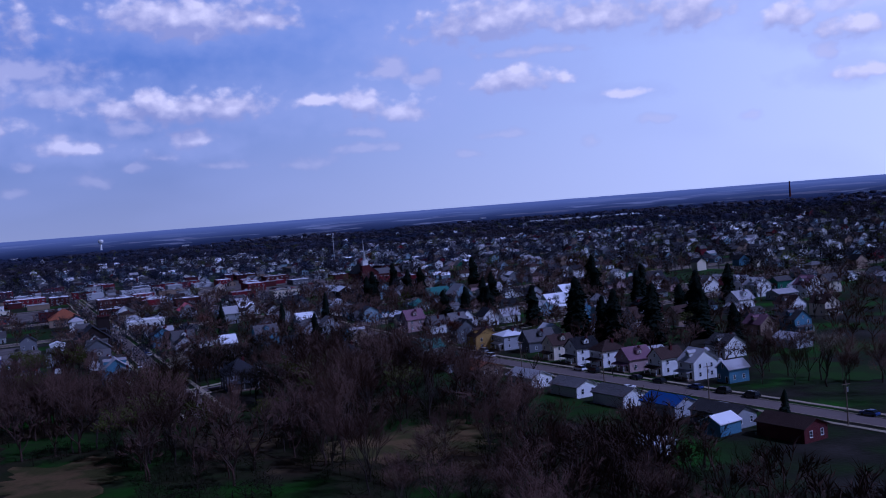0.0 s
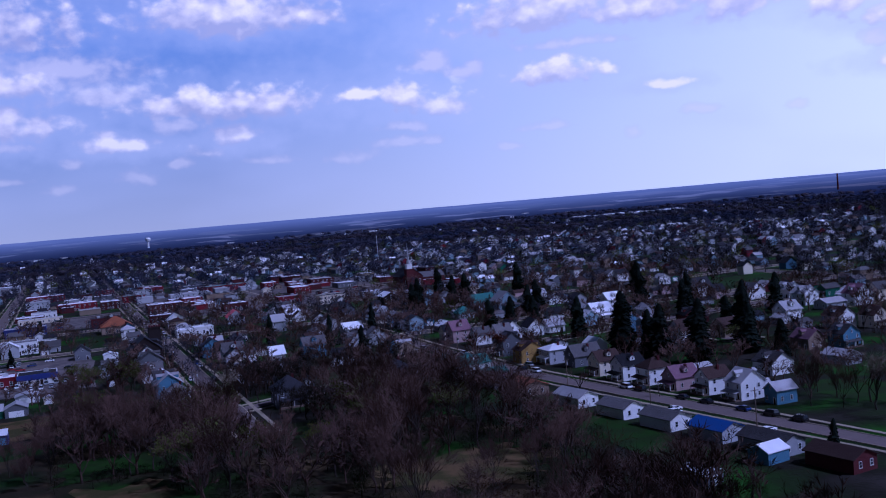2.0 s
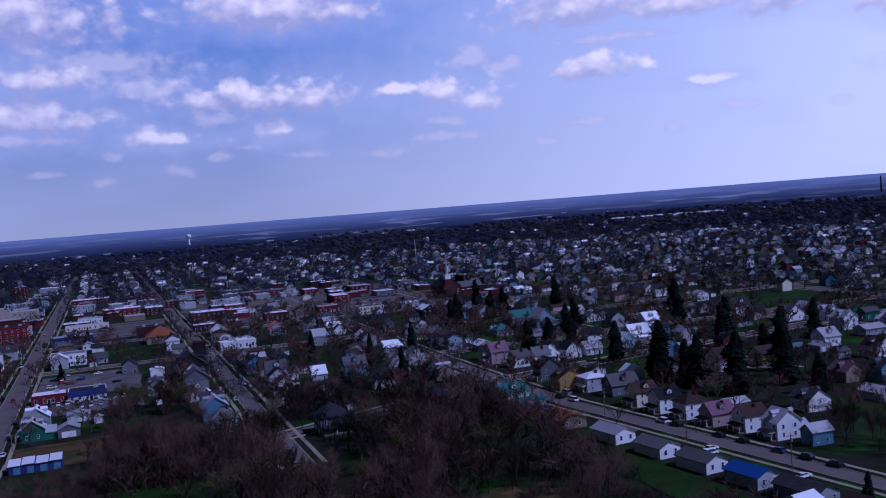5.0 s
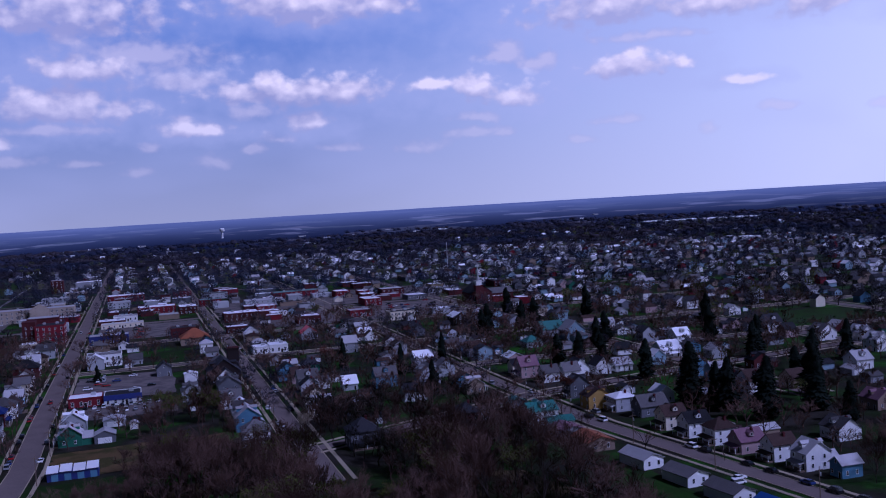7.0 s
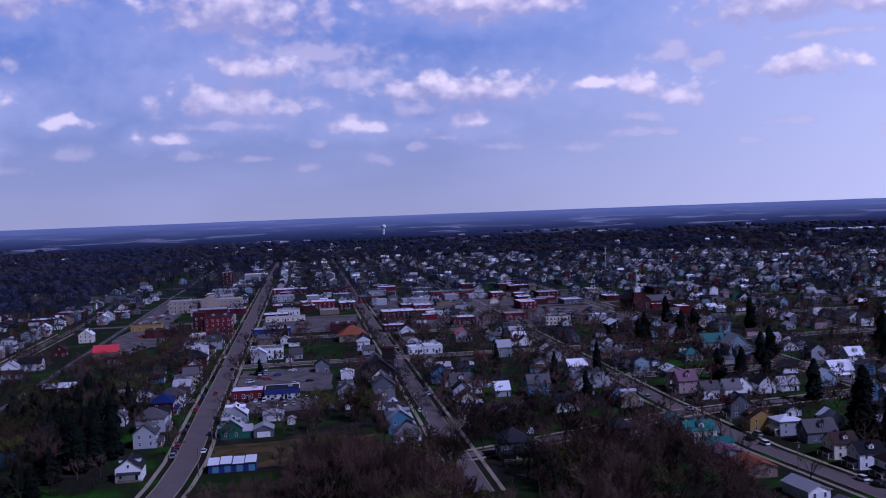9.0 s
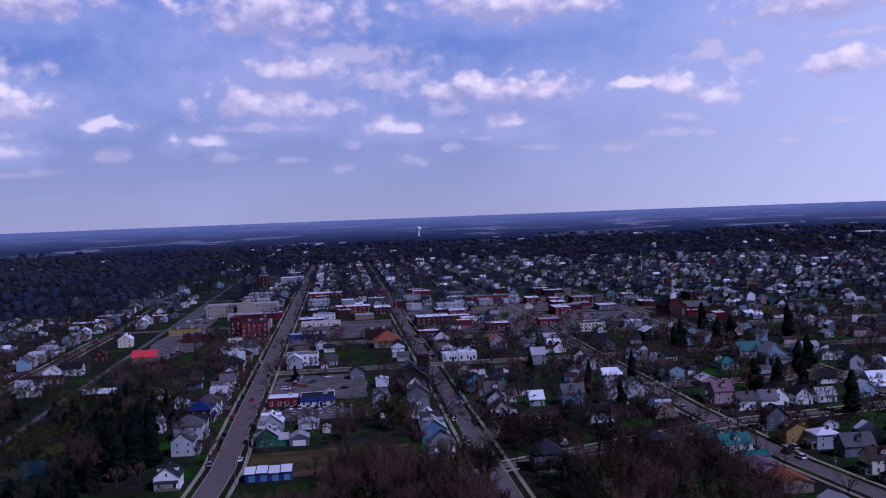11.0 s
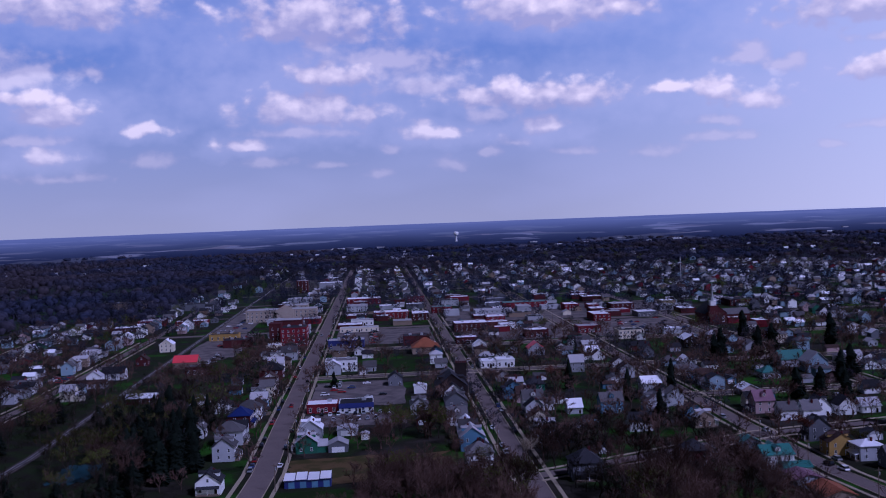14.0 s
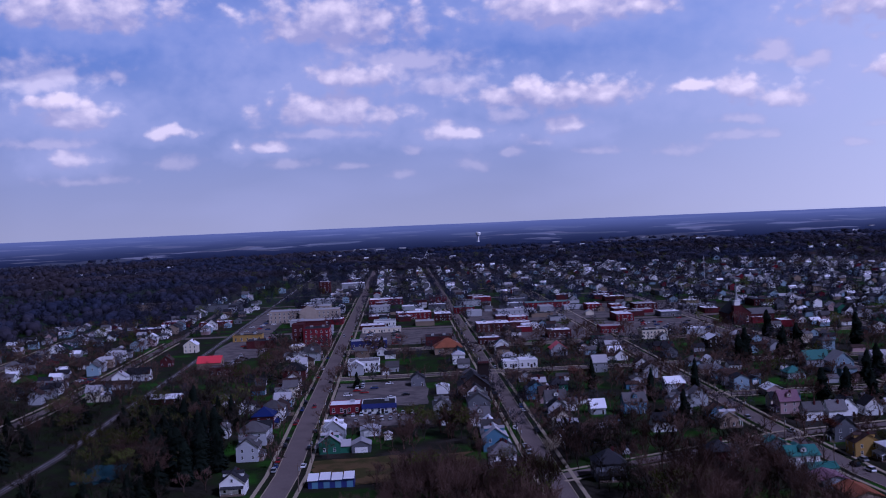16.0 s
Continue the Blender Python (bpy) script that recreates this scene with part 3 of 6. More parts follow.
def shed(u, v, w, d, h, wall, roof, face=0, name="garage", label="", low=0.45):
    ob = thing(name, at(u, v, 0, face), label or f"{wall} {name}, {roof} roof, behind a house", name)
    take(u, v, max(w, d) / 2, max(w, d) / 2)
    child("wall", Shape().add(*gable_walls(w, d, h, w / 2 * low, False)).mesh("wall", SIDING[wall]), ob)
    child("roof", gable_roof(w, d, h, w / 2 * low, False, 0.3).mesh("roof", ROOFING[roof]), ob)
    child("garage_door", Shape().box(-w * 0.33, w * 0.33, -0.06, 0.02, 0.02, min(2.3, h - 0.3)).mesh("garage_door", TRIM), ob, pose(0, -d / 2, 0))
    return ob


def block(u, v, w, d, h, wall="red brick", roof="black tar", face=0, floors=2, bays=5, name="shop_building", label="", detail=2, awning=""):
    """A flat-roofed building with a parapet, a cornice and rows of windows."""
    ob = thing(name, at(u, v, 0, face), label or f"{wall} flat-roofed building with a {roof} roof downtown", "building", "downtown buildings")
    flip = face in (90, -90)
    take(u, v, (w if flip else d) / 2 + 0.5, (d if flip else w) / 2 + 0.5)
    if u > 800 and name == "shop_building":
        h, d = h * 0.75, d * 1.3
    a, b = w / 2, d / 2
    sh = Shape().box(-a, a, -b, b, 0, h - 0.35)
    sh.box(-a, a, -b, -b + 0.3, h - 0.35, h).box(-a, a, b - 0.3, b, h - 0.35, h).box(-a, -a + 0.3, -b + 0.3, b - 0.3, h - 0.35, h).box(a - 0.3, a, -b + 0.3, b - 0.3, h - 0.35, h)
    child("wall", sh.mesh("wall", SIDING[wall]), ob)
    child("roof", Shape().box(-a + 0.31, a - 0.31, -b + 0.31, b - 0.31, h - 0.34, h - 0.2).mesh("roof", ROOFING[roof]), ob)
    child("cornice", Shape().box(-a - 0.2, a + 0.2, -b - 0.2, -b - 0.003, h - 0.5, h + 0.05).mesh("cornice", SIDING[wall]), ob)
    for k in range(1 + (w > 18)):
        child("roof_unit", Shape().box(-1.1, 1.1, -0.9, 0.9, 0, 1.2).box(-0.8, 0.8, -0.6, 0.6, 1.2, 1.4).mesh("roof_unit", STEEL), ob, pose(a * (0.45 - 0.9 * k), b * 0.2, h - 0.2))
    if detail:
        step = h / (floors + 0.25)
        for k in range(floors):
            for j in range(bays):
                x = -a + w * (j + 0.5) / bays
                put_window(ob, x, -b, step * k + 0.9, 0, min(1.3, w / bays * 0.55), step * 0.55)
            if detail > 1:
                for j in range(3):
                    y = -b + d * (j + 0.5) / 3
                    put_window(ob, a, y, step * k + 0.9, 1, 1.2, step * 0.55)
                    put_window(ob, -a, y, step * k + 0.9, 3, 1.2, step * 0.55)
        child("door", DOOR, ob, pose(0 if bays % 2 == 0 else w / bays / 2, -b, 0.02) @ Matrix.Diagonal((1.4, 1.3, 1.1, 1)))
    if awning:
        child("awning", Shape().slab((-a * 0.9, -b - 1.5, 2.6), (a * 0.9, -b - 1.5, 2.6), (a * 0.9, -b, 3.3), (-a * 0.9, -b, 3.3), 0.08).mesh("awning", ROOFING[awning]), ob)
    return ob


# ---- ground, streets ----
def ground():
    sh_v, sh_f, n = [(0, 0, 0)], [], 96
    radii = [60 * k for k in range(1, 34)] + [2000 + 150 * k for k in range(1, 21)]
    for r in radii:
        for j in range(n):
            a = 2 * math.pi * j / n
            x, y = r * math.sin(a), r * math.cos(a)
            sh_v.append((x, y, rise(x, y)))
    for j in range(n):
        sh_f.append((0, 1 + (j + 1) % n, 1 + j))
        for k in range(len(radii) - 1):
            p, q = 1 + k * n, 1 + (k + 1) * n
            sh_f.append((p + j, p + (j + 1) % n, q + (j + 1) % n, q + j))
    m = bpy.data.materials.new("town_and_country_ground")
    m.use_nodes = True
    nn, l = m.node_tree.nodes, m.node_tree.links
    b = nn["Principled BSDF"]
    b.inputs["Roughness"].default_value, b.inputs["Specular IOR Level"].default_value = 0.95, 0.1
    tc = nn.new("ShaderNodeTexCoord")
    def noise_(scale, detail=5):
        t = nn.new("ShaderNodeTexNoise")
        t.inputs["Scale"].default_value, t.inputs["Detail"].default_value = scale, detail
        l.new(tc.outputs["Object"], t.inputs["Vector"])
        return t.outputs["Fac"]
    def ramp_(src, stops):
        r = nn.new("ShaderNodeValToRGB")
        while len(r.color_ramp.elements) < len(stops):
            r.color_ramp.elements.new(0.5)
        for e, (p, c) in zip(r.color_ramp.elements, stops):
            e.position, e.color = p, (*c, 1)
        l.new(src, r.inputs[0])
        return r.outputs[0]
    town = ramp_(noise_(0.035), [(0.36, (0.016, 0.07, 0.002)), (0.45, (0.012, 0.026, 0.004)), (0.56, (0.014, 0.013, 0.008)), (0.68, (0.032, 0.028, 0.023))])
    cells = nn.new("ShaderNodeTexVoronoi")
    cells.inputs["Scale"].default_value = 0.0042
    cells.distance = "MANHATTAN"
    turned = nn.new("ShaderNodeMapping")
    turned.inputs["Rotation"].default_value = (0, 0, radians(-BEAR + 4))
    l.new(tc.outputs["Object"], turned.inputs[0])
    l.new(turned.outputs[0], cells.inputs["Vector"])
    sep = nn.new("ShaderNodeSeparateColor")
    l.new(cells.outputs["Color"], sep.inputs[0])
    # field colours, darkened and blued to carry the haze of distance
    hazed_farm = ramp_(sep.outputs[0], [(0.0, (0.012, 0.018, 0.02)), (0.4, (0.024, 0.024, 0.032)), (0.66, (0.10, 0.085, 0.08)), (0.76, (0.018, 0.021, 0.03)), (0.94, (0.02, 0.04, 0.018))])
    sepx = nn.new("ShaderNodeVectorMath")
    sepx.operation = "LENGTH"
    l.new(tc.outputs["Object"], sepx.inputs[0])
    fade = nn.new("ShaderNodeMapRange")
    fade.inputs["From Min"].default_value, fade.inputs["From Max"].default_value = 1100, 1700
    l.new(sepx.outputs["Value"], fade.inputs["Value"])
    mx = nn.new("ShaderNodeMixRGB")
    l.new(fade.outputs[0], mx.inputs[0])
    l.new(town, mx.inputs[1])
    l.new(hazed_farm, mx.inputs[2])
    hsv = nn.new("ShaderNodeHueSaturation")
    mr = nn.new("ShaderNodeMapRange")
    mr.inputs["To Min"].default_value, mr.inputs["To Max"].default_value = 0.55, 1.45
    l.new(noise_(0.5, 8), mr.inputs["Value"])
    l.new(mr.outputs[0], hsv.inputs["Value"])
    l.new(mx.outputs[0], hsv.inputs["Color"])
    l.new(hsv.outputs[0], b.inputs["Base Color"])
    bp = nn.new("ShaderNodeBump")
    bp.inputs["Strength"].default_value, bp.inputs["Distance"].default_value = 0.5, 0.3
    l.new(noise_(0.8, 8), bp.inputs["Height"])
    l.new(bp.outputs[0], b.inputs["Normal"])
    tagged(new("ground", mesh("ground", sh_v, sh_f, [m])), "lawns and bare earth of a town, haze-blued farmland beyond", "ground", kind="structure")


ground()


def distance():
    """The hazy far country towards the edge of sight: woods and fields that pale into the sky."""
    rng, n, rings = random.Random(3), 120, (2520, 2700, 3000, 3300, 3700, 4150, 4550, 4940)
    v = []
    for j in range(n + 1):
        a = radians(-75 + 130 * j / n)
        for k, r in enumerate(rings):
            x, y = r * math.sin(a), r * math.cos(a)
            v.append((x, y, rise(x, y) + (0.3, 0.5, 0.5, 1.0, 1.0, 2.0, 3.0, 6.0)[k] + rng.uniform(0, (0, 0, 3, 4, 5, 4, 3, 1)[k])))
    q = len(rings)
    f = [(j * q + k, j * q + q + k, j * q + q + 1 + k, j * q + 1 + k) for j in range(n) for k in range(q - 1)]
    m = bpy.data.materials.new("hazy_distance")
    m.use_nodes = True
    nn, l = m.node_tree.nodes, m.node_tree.links
    nn.clear()
    tc = nn.new("ShaderNodeTexCoord")

    def ramp_(src, stops):
        r = nn.new("ShaderNodeValToRGB")
        while len(r.color_ramp.elements) < len(stops):
            r.color_ramp.elements.new(0.5)
        for e, (p, c) in zip(r.color_ramp.elements, stops):
            e.position, e.color = p, (*c, 1)
        l.new(src, r.inputs[0])
        return r.outputs[0]
    t = nn.new("ShaderNodeTexNoise")
    t.inputs["Scale"].default_value, t.inputs["Detail"].default_value = 0.0034, 9
    l.new(tc.outputs["Object"], t.inputs["Vector"])
    cells = nn.new("ShaderNodeTexVoronoi")
    cells.inputs["Scale"].default_value, cells.distance = 0.0035, "MANHATTAN"
    turned = nn.new("ShaderNodeMapping")
    turned.inputs["Rotation"].default_value = (0, 0, radians(-BEAR + 4))
    l.new(tc.outputs["Object"], turned.inputs[0])
    l.new(turned.outputs[0], cells.inputs["Vector"])
    sep = nn.new("ShaderNodeSeparateColor")
    l.new(cells.outputs["Color"], sep.inputs[0])
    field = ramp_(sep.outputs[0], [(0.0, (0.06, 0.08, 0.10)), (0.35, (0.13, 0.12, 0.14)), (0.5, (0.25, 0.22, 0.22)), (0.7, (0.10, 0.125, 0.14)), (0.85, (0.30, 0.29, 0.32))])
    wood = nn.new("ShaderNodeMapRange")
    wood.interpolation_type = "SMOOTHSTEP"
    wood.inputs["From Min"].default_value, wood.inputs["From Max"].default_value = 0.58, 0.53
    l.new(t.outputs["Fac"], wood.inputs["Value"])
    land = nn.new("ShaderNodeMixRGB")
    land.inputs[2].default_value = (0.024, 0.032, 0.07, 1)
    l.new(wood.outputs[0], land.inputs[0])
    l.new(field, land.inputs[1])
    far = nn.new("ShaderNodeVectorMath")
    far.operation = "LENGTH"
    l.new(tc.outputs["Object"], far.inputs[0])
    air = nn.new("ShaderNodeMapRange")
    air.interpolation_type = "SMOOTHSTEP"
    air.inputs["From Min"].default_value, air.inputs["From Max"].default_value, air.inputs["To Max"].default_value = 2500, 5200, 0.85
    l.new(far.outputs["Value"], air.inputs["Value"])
    # haze is mixed into the colour with distance, and the sheet glows by itself
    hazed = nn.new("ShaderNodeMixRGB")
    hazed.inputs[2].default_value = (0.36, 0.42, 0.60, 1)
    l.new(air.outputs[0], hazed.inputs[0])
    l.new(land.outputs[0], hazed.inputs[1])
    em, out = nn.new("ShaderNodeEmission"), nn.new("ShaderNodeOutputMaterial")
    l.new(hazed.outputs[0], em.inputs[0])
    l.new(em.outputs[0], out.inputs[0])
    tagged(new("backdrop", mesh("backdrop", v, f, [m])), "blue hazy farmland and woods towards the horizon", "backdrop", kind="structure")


distance()


def strip(name, line, width, z, m, label, thick=0.0, off=0.0):
    """A band along the polyline of (u, v), laid at the height z."""
    left, right = [], []
    pts = [Vector(p) for p in line]
    for i, p in enumerate(pts):
        a = pts[max(0, i - 1)]
        b = pts[min(len(pts) - 1, i + 1)]
        t = (b - a).normalized()
        nrm = Vector((-t.y, t.x))
        left.append(p + nrm * (off + width / 2))
        right.append(p + nrm * (off - width / 2))
    v = [W(p.x, p.y, z) for p in left] + [W(p.x, p.y, z) for p in right]
    n = len(pts)
    f = [(i, i + 1, n + i + 1, n + i) for i in range(n - 1)]
    if thick:
        v += [p - Vector((0, 0, thick)) for p in v]
        m2 = 2 * n
        f += [(i + m2, n + i + m2, n + i + 1 + m2, i + 1 + m2) for i in range(n - 1)]
        f += [(i, i + m2, i + 1 + m2, i + 1) for i in range(n - 1)] + [(n + i, n + i + 1, n + i + 1 + m2, n + i + m2) for i in range(n - 1)]
    ob = new(name, mesh(name, v, f, [m]))
    return tagged(ob, label, name.split("_")[0], kind="structure")


def bend(line, step=60):
    out = []
    for (a, b), (c, d) in zip(line, line[1:]):
        k = max(1, int(math.hypot(c - a, d - b) / step))
        out += [(a + (c - a) * i / k, b + (d - b) * i / k) for i in range(k)]
    return out + [line[-1]]


LONG = {     # streets that run away from the camera: polyline (u, v), width
    "main": ([(250, -60), (300, -54.5), (335, -51), (370, -49.3), (456, -50), (640, -50), (1900, -49)], 8.8),
    "elm": ([(300, 50), (405, 50), (600, 50), (1900, 50)], 7.0),
    "hill": ([(60, 191), (167, 178), (328, 157), (420, 154), (1900, 154)], 7.2),
    "far_a": ([(330, 256), (1800, 256)], 9.0), "far_b": ([(370, 358), (1750, 358)], 9.0), "far_c": ([(230, 460), (1700, 460)], 9.0),
    "far_d": ([(230, 562), (1650, 562)], 9.0), "far_e": ([(300, 664), (1600, 664)], 9.0), "far_f": ([(300, 766), (1500, 766)], 9.0),
    "far_g": ([(300, 868), (1450, 868)], 9.0), "far_h": ([(300, 970), (1400, 970)], 9.0),
    "west_b": ([(640, -292), (1010, -300)], 7.0),
    "west": ([(430, -205), (560, -196), (900, -196), (1300, -215)], 6.0),
}
CROSS = {
    "first": ([(346, 50), (393, 154), (414, 256), (430, 360), (440, 562), (450, 980)], 6.6),
    "brow": ([(262, 290), (300, 400), (330, 562), (340, 980)], 8.5),
    "second": ([(488, 154), (488, 562), (540, 980)], 7.0),
    "third": ([(596, -46), (598, 50), (598, 980)], 7.0),
    "fourth": ([(722, -49), (722, 980)], 9.0),
    "fifth": ([(860, -200), (866, 980)], 12.0),
    "sixth": ([(1010, -200), (1010, 900)], 9.0), "seventh": ([(1150, -200), (1150, 900)], 9.0),
    "eighth": ([(1300, -180), (1300, 860)], 9.0), "ninth": ([(1460, -140), (1460, 760)], 9.0), "tenth": ([(1640, -100), (1640, 700)], 9.0),
}
for _n, (_line, _w) in LONG.items():
    _line = bend(_line)
    strip("road_" + _n, _line, _w, 0.10, ASPHALT, "worn grey asphalt street between lawns")
    near = _n in ("main", "elm", "hill")
    for _side in (1, -1):
        _part = [p for p in _line if p[0] < (1300 if near else 900)]
        strip("pavement_" + _n + ("_l" if _side > 0 else "_r"), _part, 1.5, 0.2, CONCRETE, "pale concrete sidewalk along the street", 0.2, _side * (_w / 2 + 3.4))
        if near:
            strip("kerb_" + _n + ("_l" if _side > 0 else "_r"), _part, 0.3, 0.24, CONCRETE, "pale concrete kerb at the street's edge", 0.24, _side * (_w / 2 + 0.16))
for _n, (_line, _w) in CROSS.items():
    strip("road_" + _n, bend(_line), _w, 0.15, ASPHALT, "worn grey asphalt cross street")
    if _n in ("first", "second", "third", "fourth"):
        for _side in (1, -1):
            strip("pavement_" + _n + ("_l" if _side > 0 else "_r"), bend(_line), 1.5, 0.22, CONCRETE, "pale concrete sidewalk along the cross street", 0.22, _side * (_w / 2 + 3.0))


def on_road(u, v, pad=7.0):
    for line, w in list(LONG.values()) + list(CROSS.values()):
        for (a, b), (c, d) in zip(line, line[1:]):
            L2 = (c - a) ** 2 + (d - b) ** 2
            k = min(1, max(0, ((u - a) * (c - a) + (v - b) * (d - b)) / L2))
            if math.hypot(u - a - k * (c - a), v - b - k * (d - b)) < w / 2 + pad:
                return True
    return False


def patch(name, u0, u1, v0, v1, m, label, z=0.03, wild=0.0, n=10):
    """A piece of ground with an outline that may be uneven."""
    rng = random.Random(int(u0 * 7 + v0))
    pts = []
    for (a, b), (c, d) in zip([(u0, v0), (u0, v1), (u1, v1), (u1, v0)], [(u0, v1), (u1, v1), (u1, v0), (u0, v0)]):
        for i in range(n):
            k = i / n
            g = 1 + rng.uniform(-1, 1) * wild / max(u1 - u0, v1 - v0) * 2
            p, q = a + (c - a) * k, b + (d - b) * k
            mu, mv = (u0 + u1) / 2, (v0 + v1) / 2
            if wild > 3.5:      # rounded off towards an oval
                r = 1.0 / max(1.0, math.hypot((p - mu) / (u1 - u0) * 2, (q - mv) / (v1 - v0) * 2) ** 0.7)
                g *= r
            pts.append((mu + (p - mu) * g, mv + (q - mv) * g))
    v = [W(p, q, z) for p, q in pts]
    k = len(pts)
    mid = W((u0 + u1) / 2, (v0 + v1) / 2, z)
    v += [p.lerp(mid, 0.5) for p in v] + [mid]
    f = [(i, (i + 1) % k, k + (i + 1) % k, k + i) for i in range(k)] + [(k + i, k + (i + 1) % k, 2 * k) for i in range(k)]
    return tagged(new(name, mesh(name, v, f, [m])), label, "ground", kind="structure")


patch("ground_woods", 60, 322, -210, 128, LITTER, "brown leaf litter and thin grass under bare trees", 0.08, 8)
patch("ground_woods_west", 330, 520, -220, -84, SHADELITTER, "brown leaf litter, darkened for shade, in a wood beside the railway", 0.08, 8)
patch("ground_bare", 228, 268, -8, 20, DIRT, "bare tan earth clearing below the wood", 0.2, 6)
patch("ground_bare_east", 206, 240, 66, 108, DIRT, "bare tan earth between the trees", 0.2, 6)
patch("field_wood", 277, 304, -8, 40, LAWN, "strip of fresh green grass in the wood", 0.14, 3)
patch("field_shed", 322, 344, -44, -12, LAWN, "green lawn below a long shed", 0.14, 3)
# a strip of dark floor colour stands for the shaded way through the trees
strip("road_drive", bend([(302, 50.5), (262, 50), (225, 57), (190, 70)], 12), 3.2, 0.24, LITTER, "dark track down through the wood, laid where shade falls")
patch("ground_lot", 352, 392, -40, 22, DIRT, "bare tan earth yard behind a long shed", 0.12, 3)
patch("parking_store", 452, 482, -41, 8, PARKING, "worn asphalt car park in front of a shop", 0.13)
patch("parking_north", 500, 578, -41, 10, PARKING, "worn asphalt yard behind a shop", 0.13, 2)
patch("parking_town", 750, 852, -38, 40, PARKING, "wide worn asphalt car park downtown", 0.13)
patch("parking_west", 700, 860, -147, -105, PARKING, "gravel and asphalt yards beside the railway", 0.13, 4)
patch("parking_station", 870, 1120, -150, -118, PARKING, "long asphalt car park beside the railway", 0.16, 2)
patch("parking_mid", 735, 850, 165, 250, PARKING, "asphalt car parks between shops", 0.13, 3)
patch("parking_elm", 738, 850, 62, 148, PARKING, "asphalt yards behind downtown shops", 0.13, 3)
patch("parking_square", 875, 1000, 60, 290, PARKING, "asphalt yards between downtown shops", 0.19, 3)
patch("field_east", 500, 560, 372, 450, LAWN, "bright green open lawn between houses", 0.12, 5)
patch("field_hill", 190, 262, 127, 142, LAWN, "dark green lawn below the ranch houses", 0.2, 3)
patch("field_low", 205, 245, 205, 232, LAWN, "green lawn beside the side street", 0.12, 4)
patch("field_mid", 600, 660, 5, 20, LAWN, "green back lawn", 0.12, 2)
patch("field_town", 640, 700, -120, -100, LAWN, "green lawn beside a red-roofed building", 0.19, 2)
patch("field_rail", 1150, 1640, -212, -168, LAWN, "green meadow beside the railway", 0.12, 8)
patch("field_far_west", 1600, 1680, -640, -520, LAWN, "green meadow before the far wood", 0.12, 12)
patch("field_west", 1425, 1500, -600, -400, LAWN, "green meadow among woods", 0.12, 12)
patch("water_pond", 372, 402, -132, -116, WATER, "dark still creek water among trees", 0.2, 3)
strip("rail_bed", bend([(300, -160), (420, -152), (1900, -152)]), 5.0, 0.25, RUST, "grey ballast bed of a railway line", 0.25)
for _side in (-0.75, 0.75):
    strip("rail_line", bend([(300, -160), (420, -152), (1900, -152)]), 0.12, 0.42, STEEL, "worn steel rail on ballast", 0.16, _side)
take(600, -152, 600, 7)


# ---- buildings by the main street ----
def long_shed():
    ob = thing("long_shed", at(352, -31, 0, 0, 0.84), "long navy metal shed with four white roof sections", "shed")
    take(352, -31, 7, 11)
    child("wall", Shape().box(-10, 10, -4, 4, 0, 3.6).mesh("wall", SIDING["navy"]), ob)
    for k in range(4):
        x = -10.3 + k * 5.2
        z = 3.75 + 0.25 * (k % 2)
        child("roof_panel", Shape().slab((x, -4.6, z - 0.1), (x + 4.7, -4.6, z - 0.1), (x + 4.7, 4.5, z + 0.9), (x, 4.5, z + 0.9), 0.15).mesh("roof_panel", ROOFING["white metal"]), ob)
    for x in (-7, -2, 3, 8):
        child("shed_door", Shape().box(-1.3, 1.3, -0.06, 0, 0, 2.7).mesh("shed_door", SIDING["blue"]), ob, pose(x, -4, 0))


long_shed()
house(406, -35, 9, 9, 1.5, "green", "pale grey", -90, "x", porch=1.8, wing=4)
shed(405, -22, 8, 8, 3.2, "grey", "pale grey", 0, "garage", "grey garage with a pale flat-pitched roof beside a green house")
house(433, -35, 9.5, 10, 1.5, "pale grey", "white metal", -90, "x", label="pale grey house with white metal roof patches beside the main street")
shed(436, -19, 9, 9, 2.7, "pale grey", "pale grey", 0, "workshop", "low pale grey workshop behind a green house", 0.25)
shed(424, -11, 3.5, 4, 2.4, "cream", "pale grey", 0, "garden_shed", "small cream garden shed on a lawn")
block(493, -33, 15.5, 13, 4.6, "red brick", "white metal", 0, 1, 4, "shop_building", "low red-fronted shop, white roof, beside a car park", 1)
child("fascia", Shape().box(-8.7, 8.7, -0.12, 0, 2.5, 5.0).mesh("fascia", SIDING["navy"]), block(491, -16, 17, 15, 4.8, "white", "black tar", 0, 1, 5, "shop_building", "low white shop, navy fascia and black roof, above parked cars", 1), pose(0, -7.72, 0))
block(627, -28, 20, 15, 7.2, "white", "grey shingle", 0, 2, 6, "apartment_block", "white two-storey apartment block with rows of windows", 1)
house(620, -10, 8, 8, 1, "pale grey", "grey shingle", 0, "x", detail=1, chimney=False)
house(562, 5, 8, 9, 1.5, "grey", "dark grey shingle", 0, "y", detail=1)
block(743, -28, 27, 15, 6.0, "navy", "pale grey", 0, 1, 6, "shop_building", "long low dark building with a pale roof edge", 1)


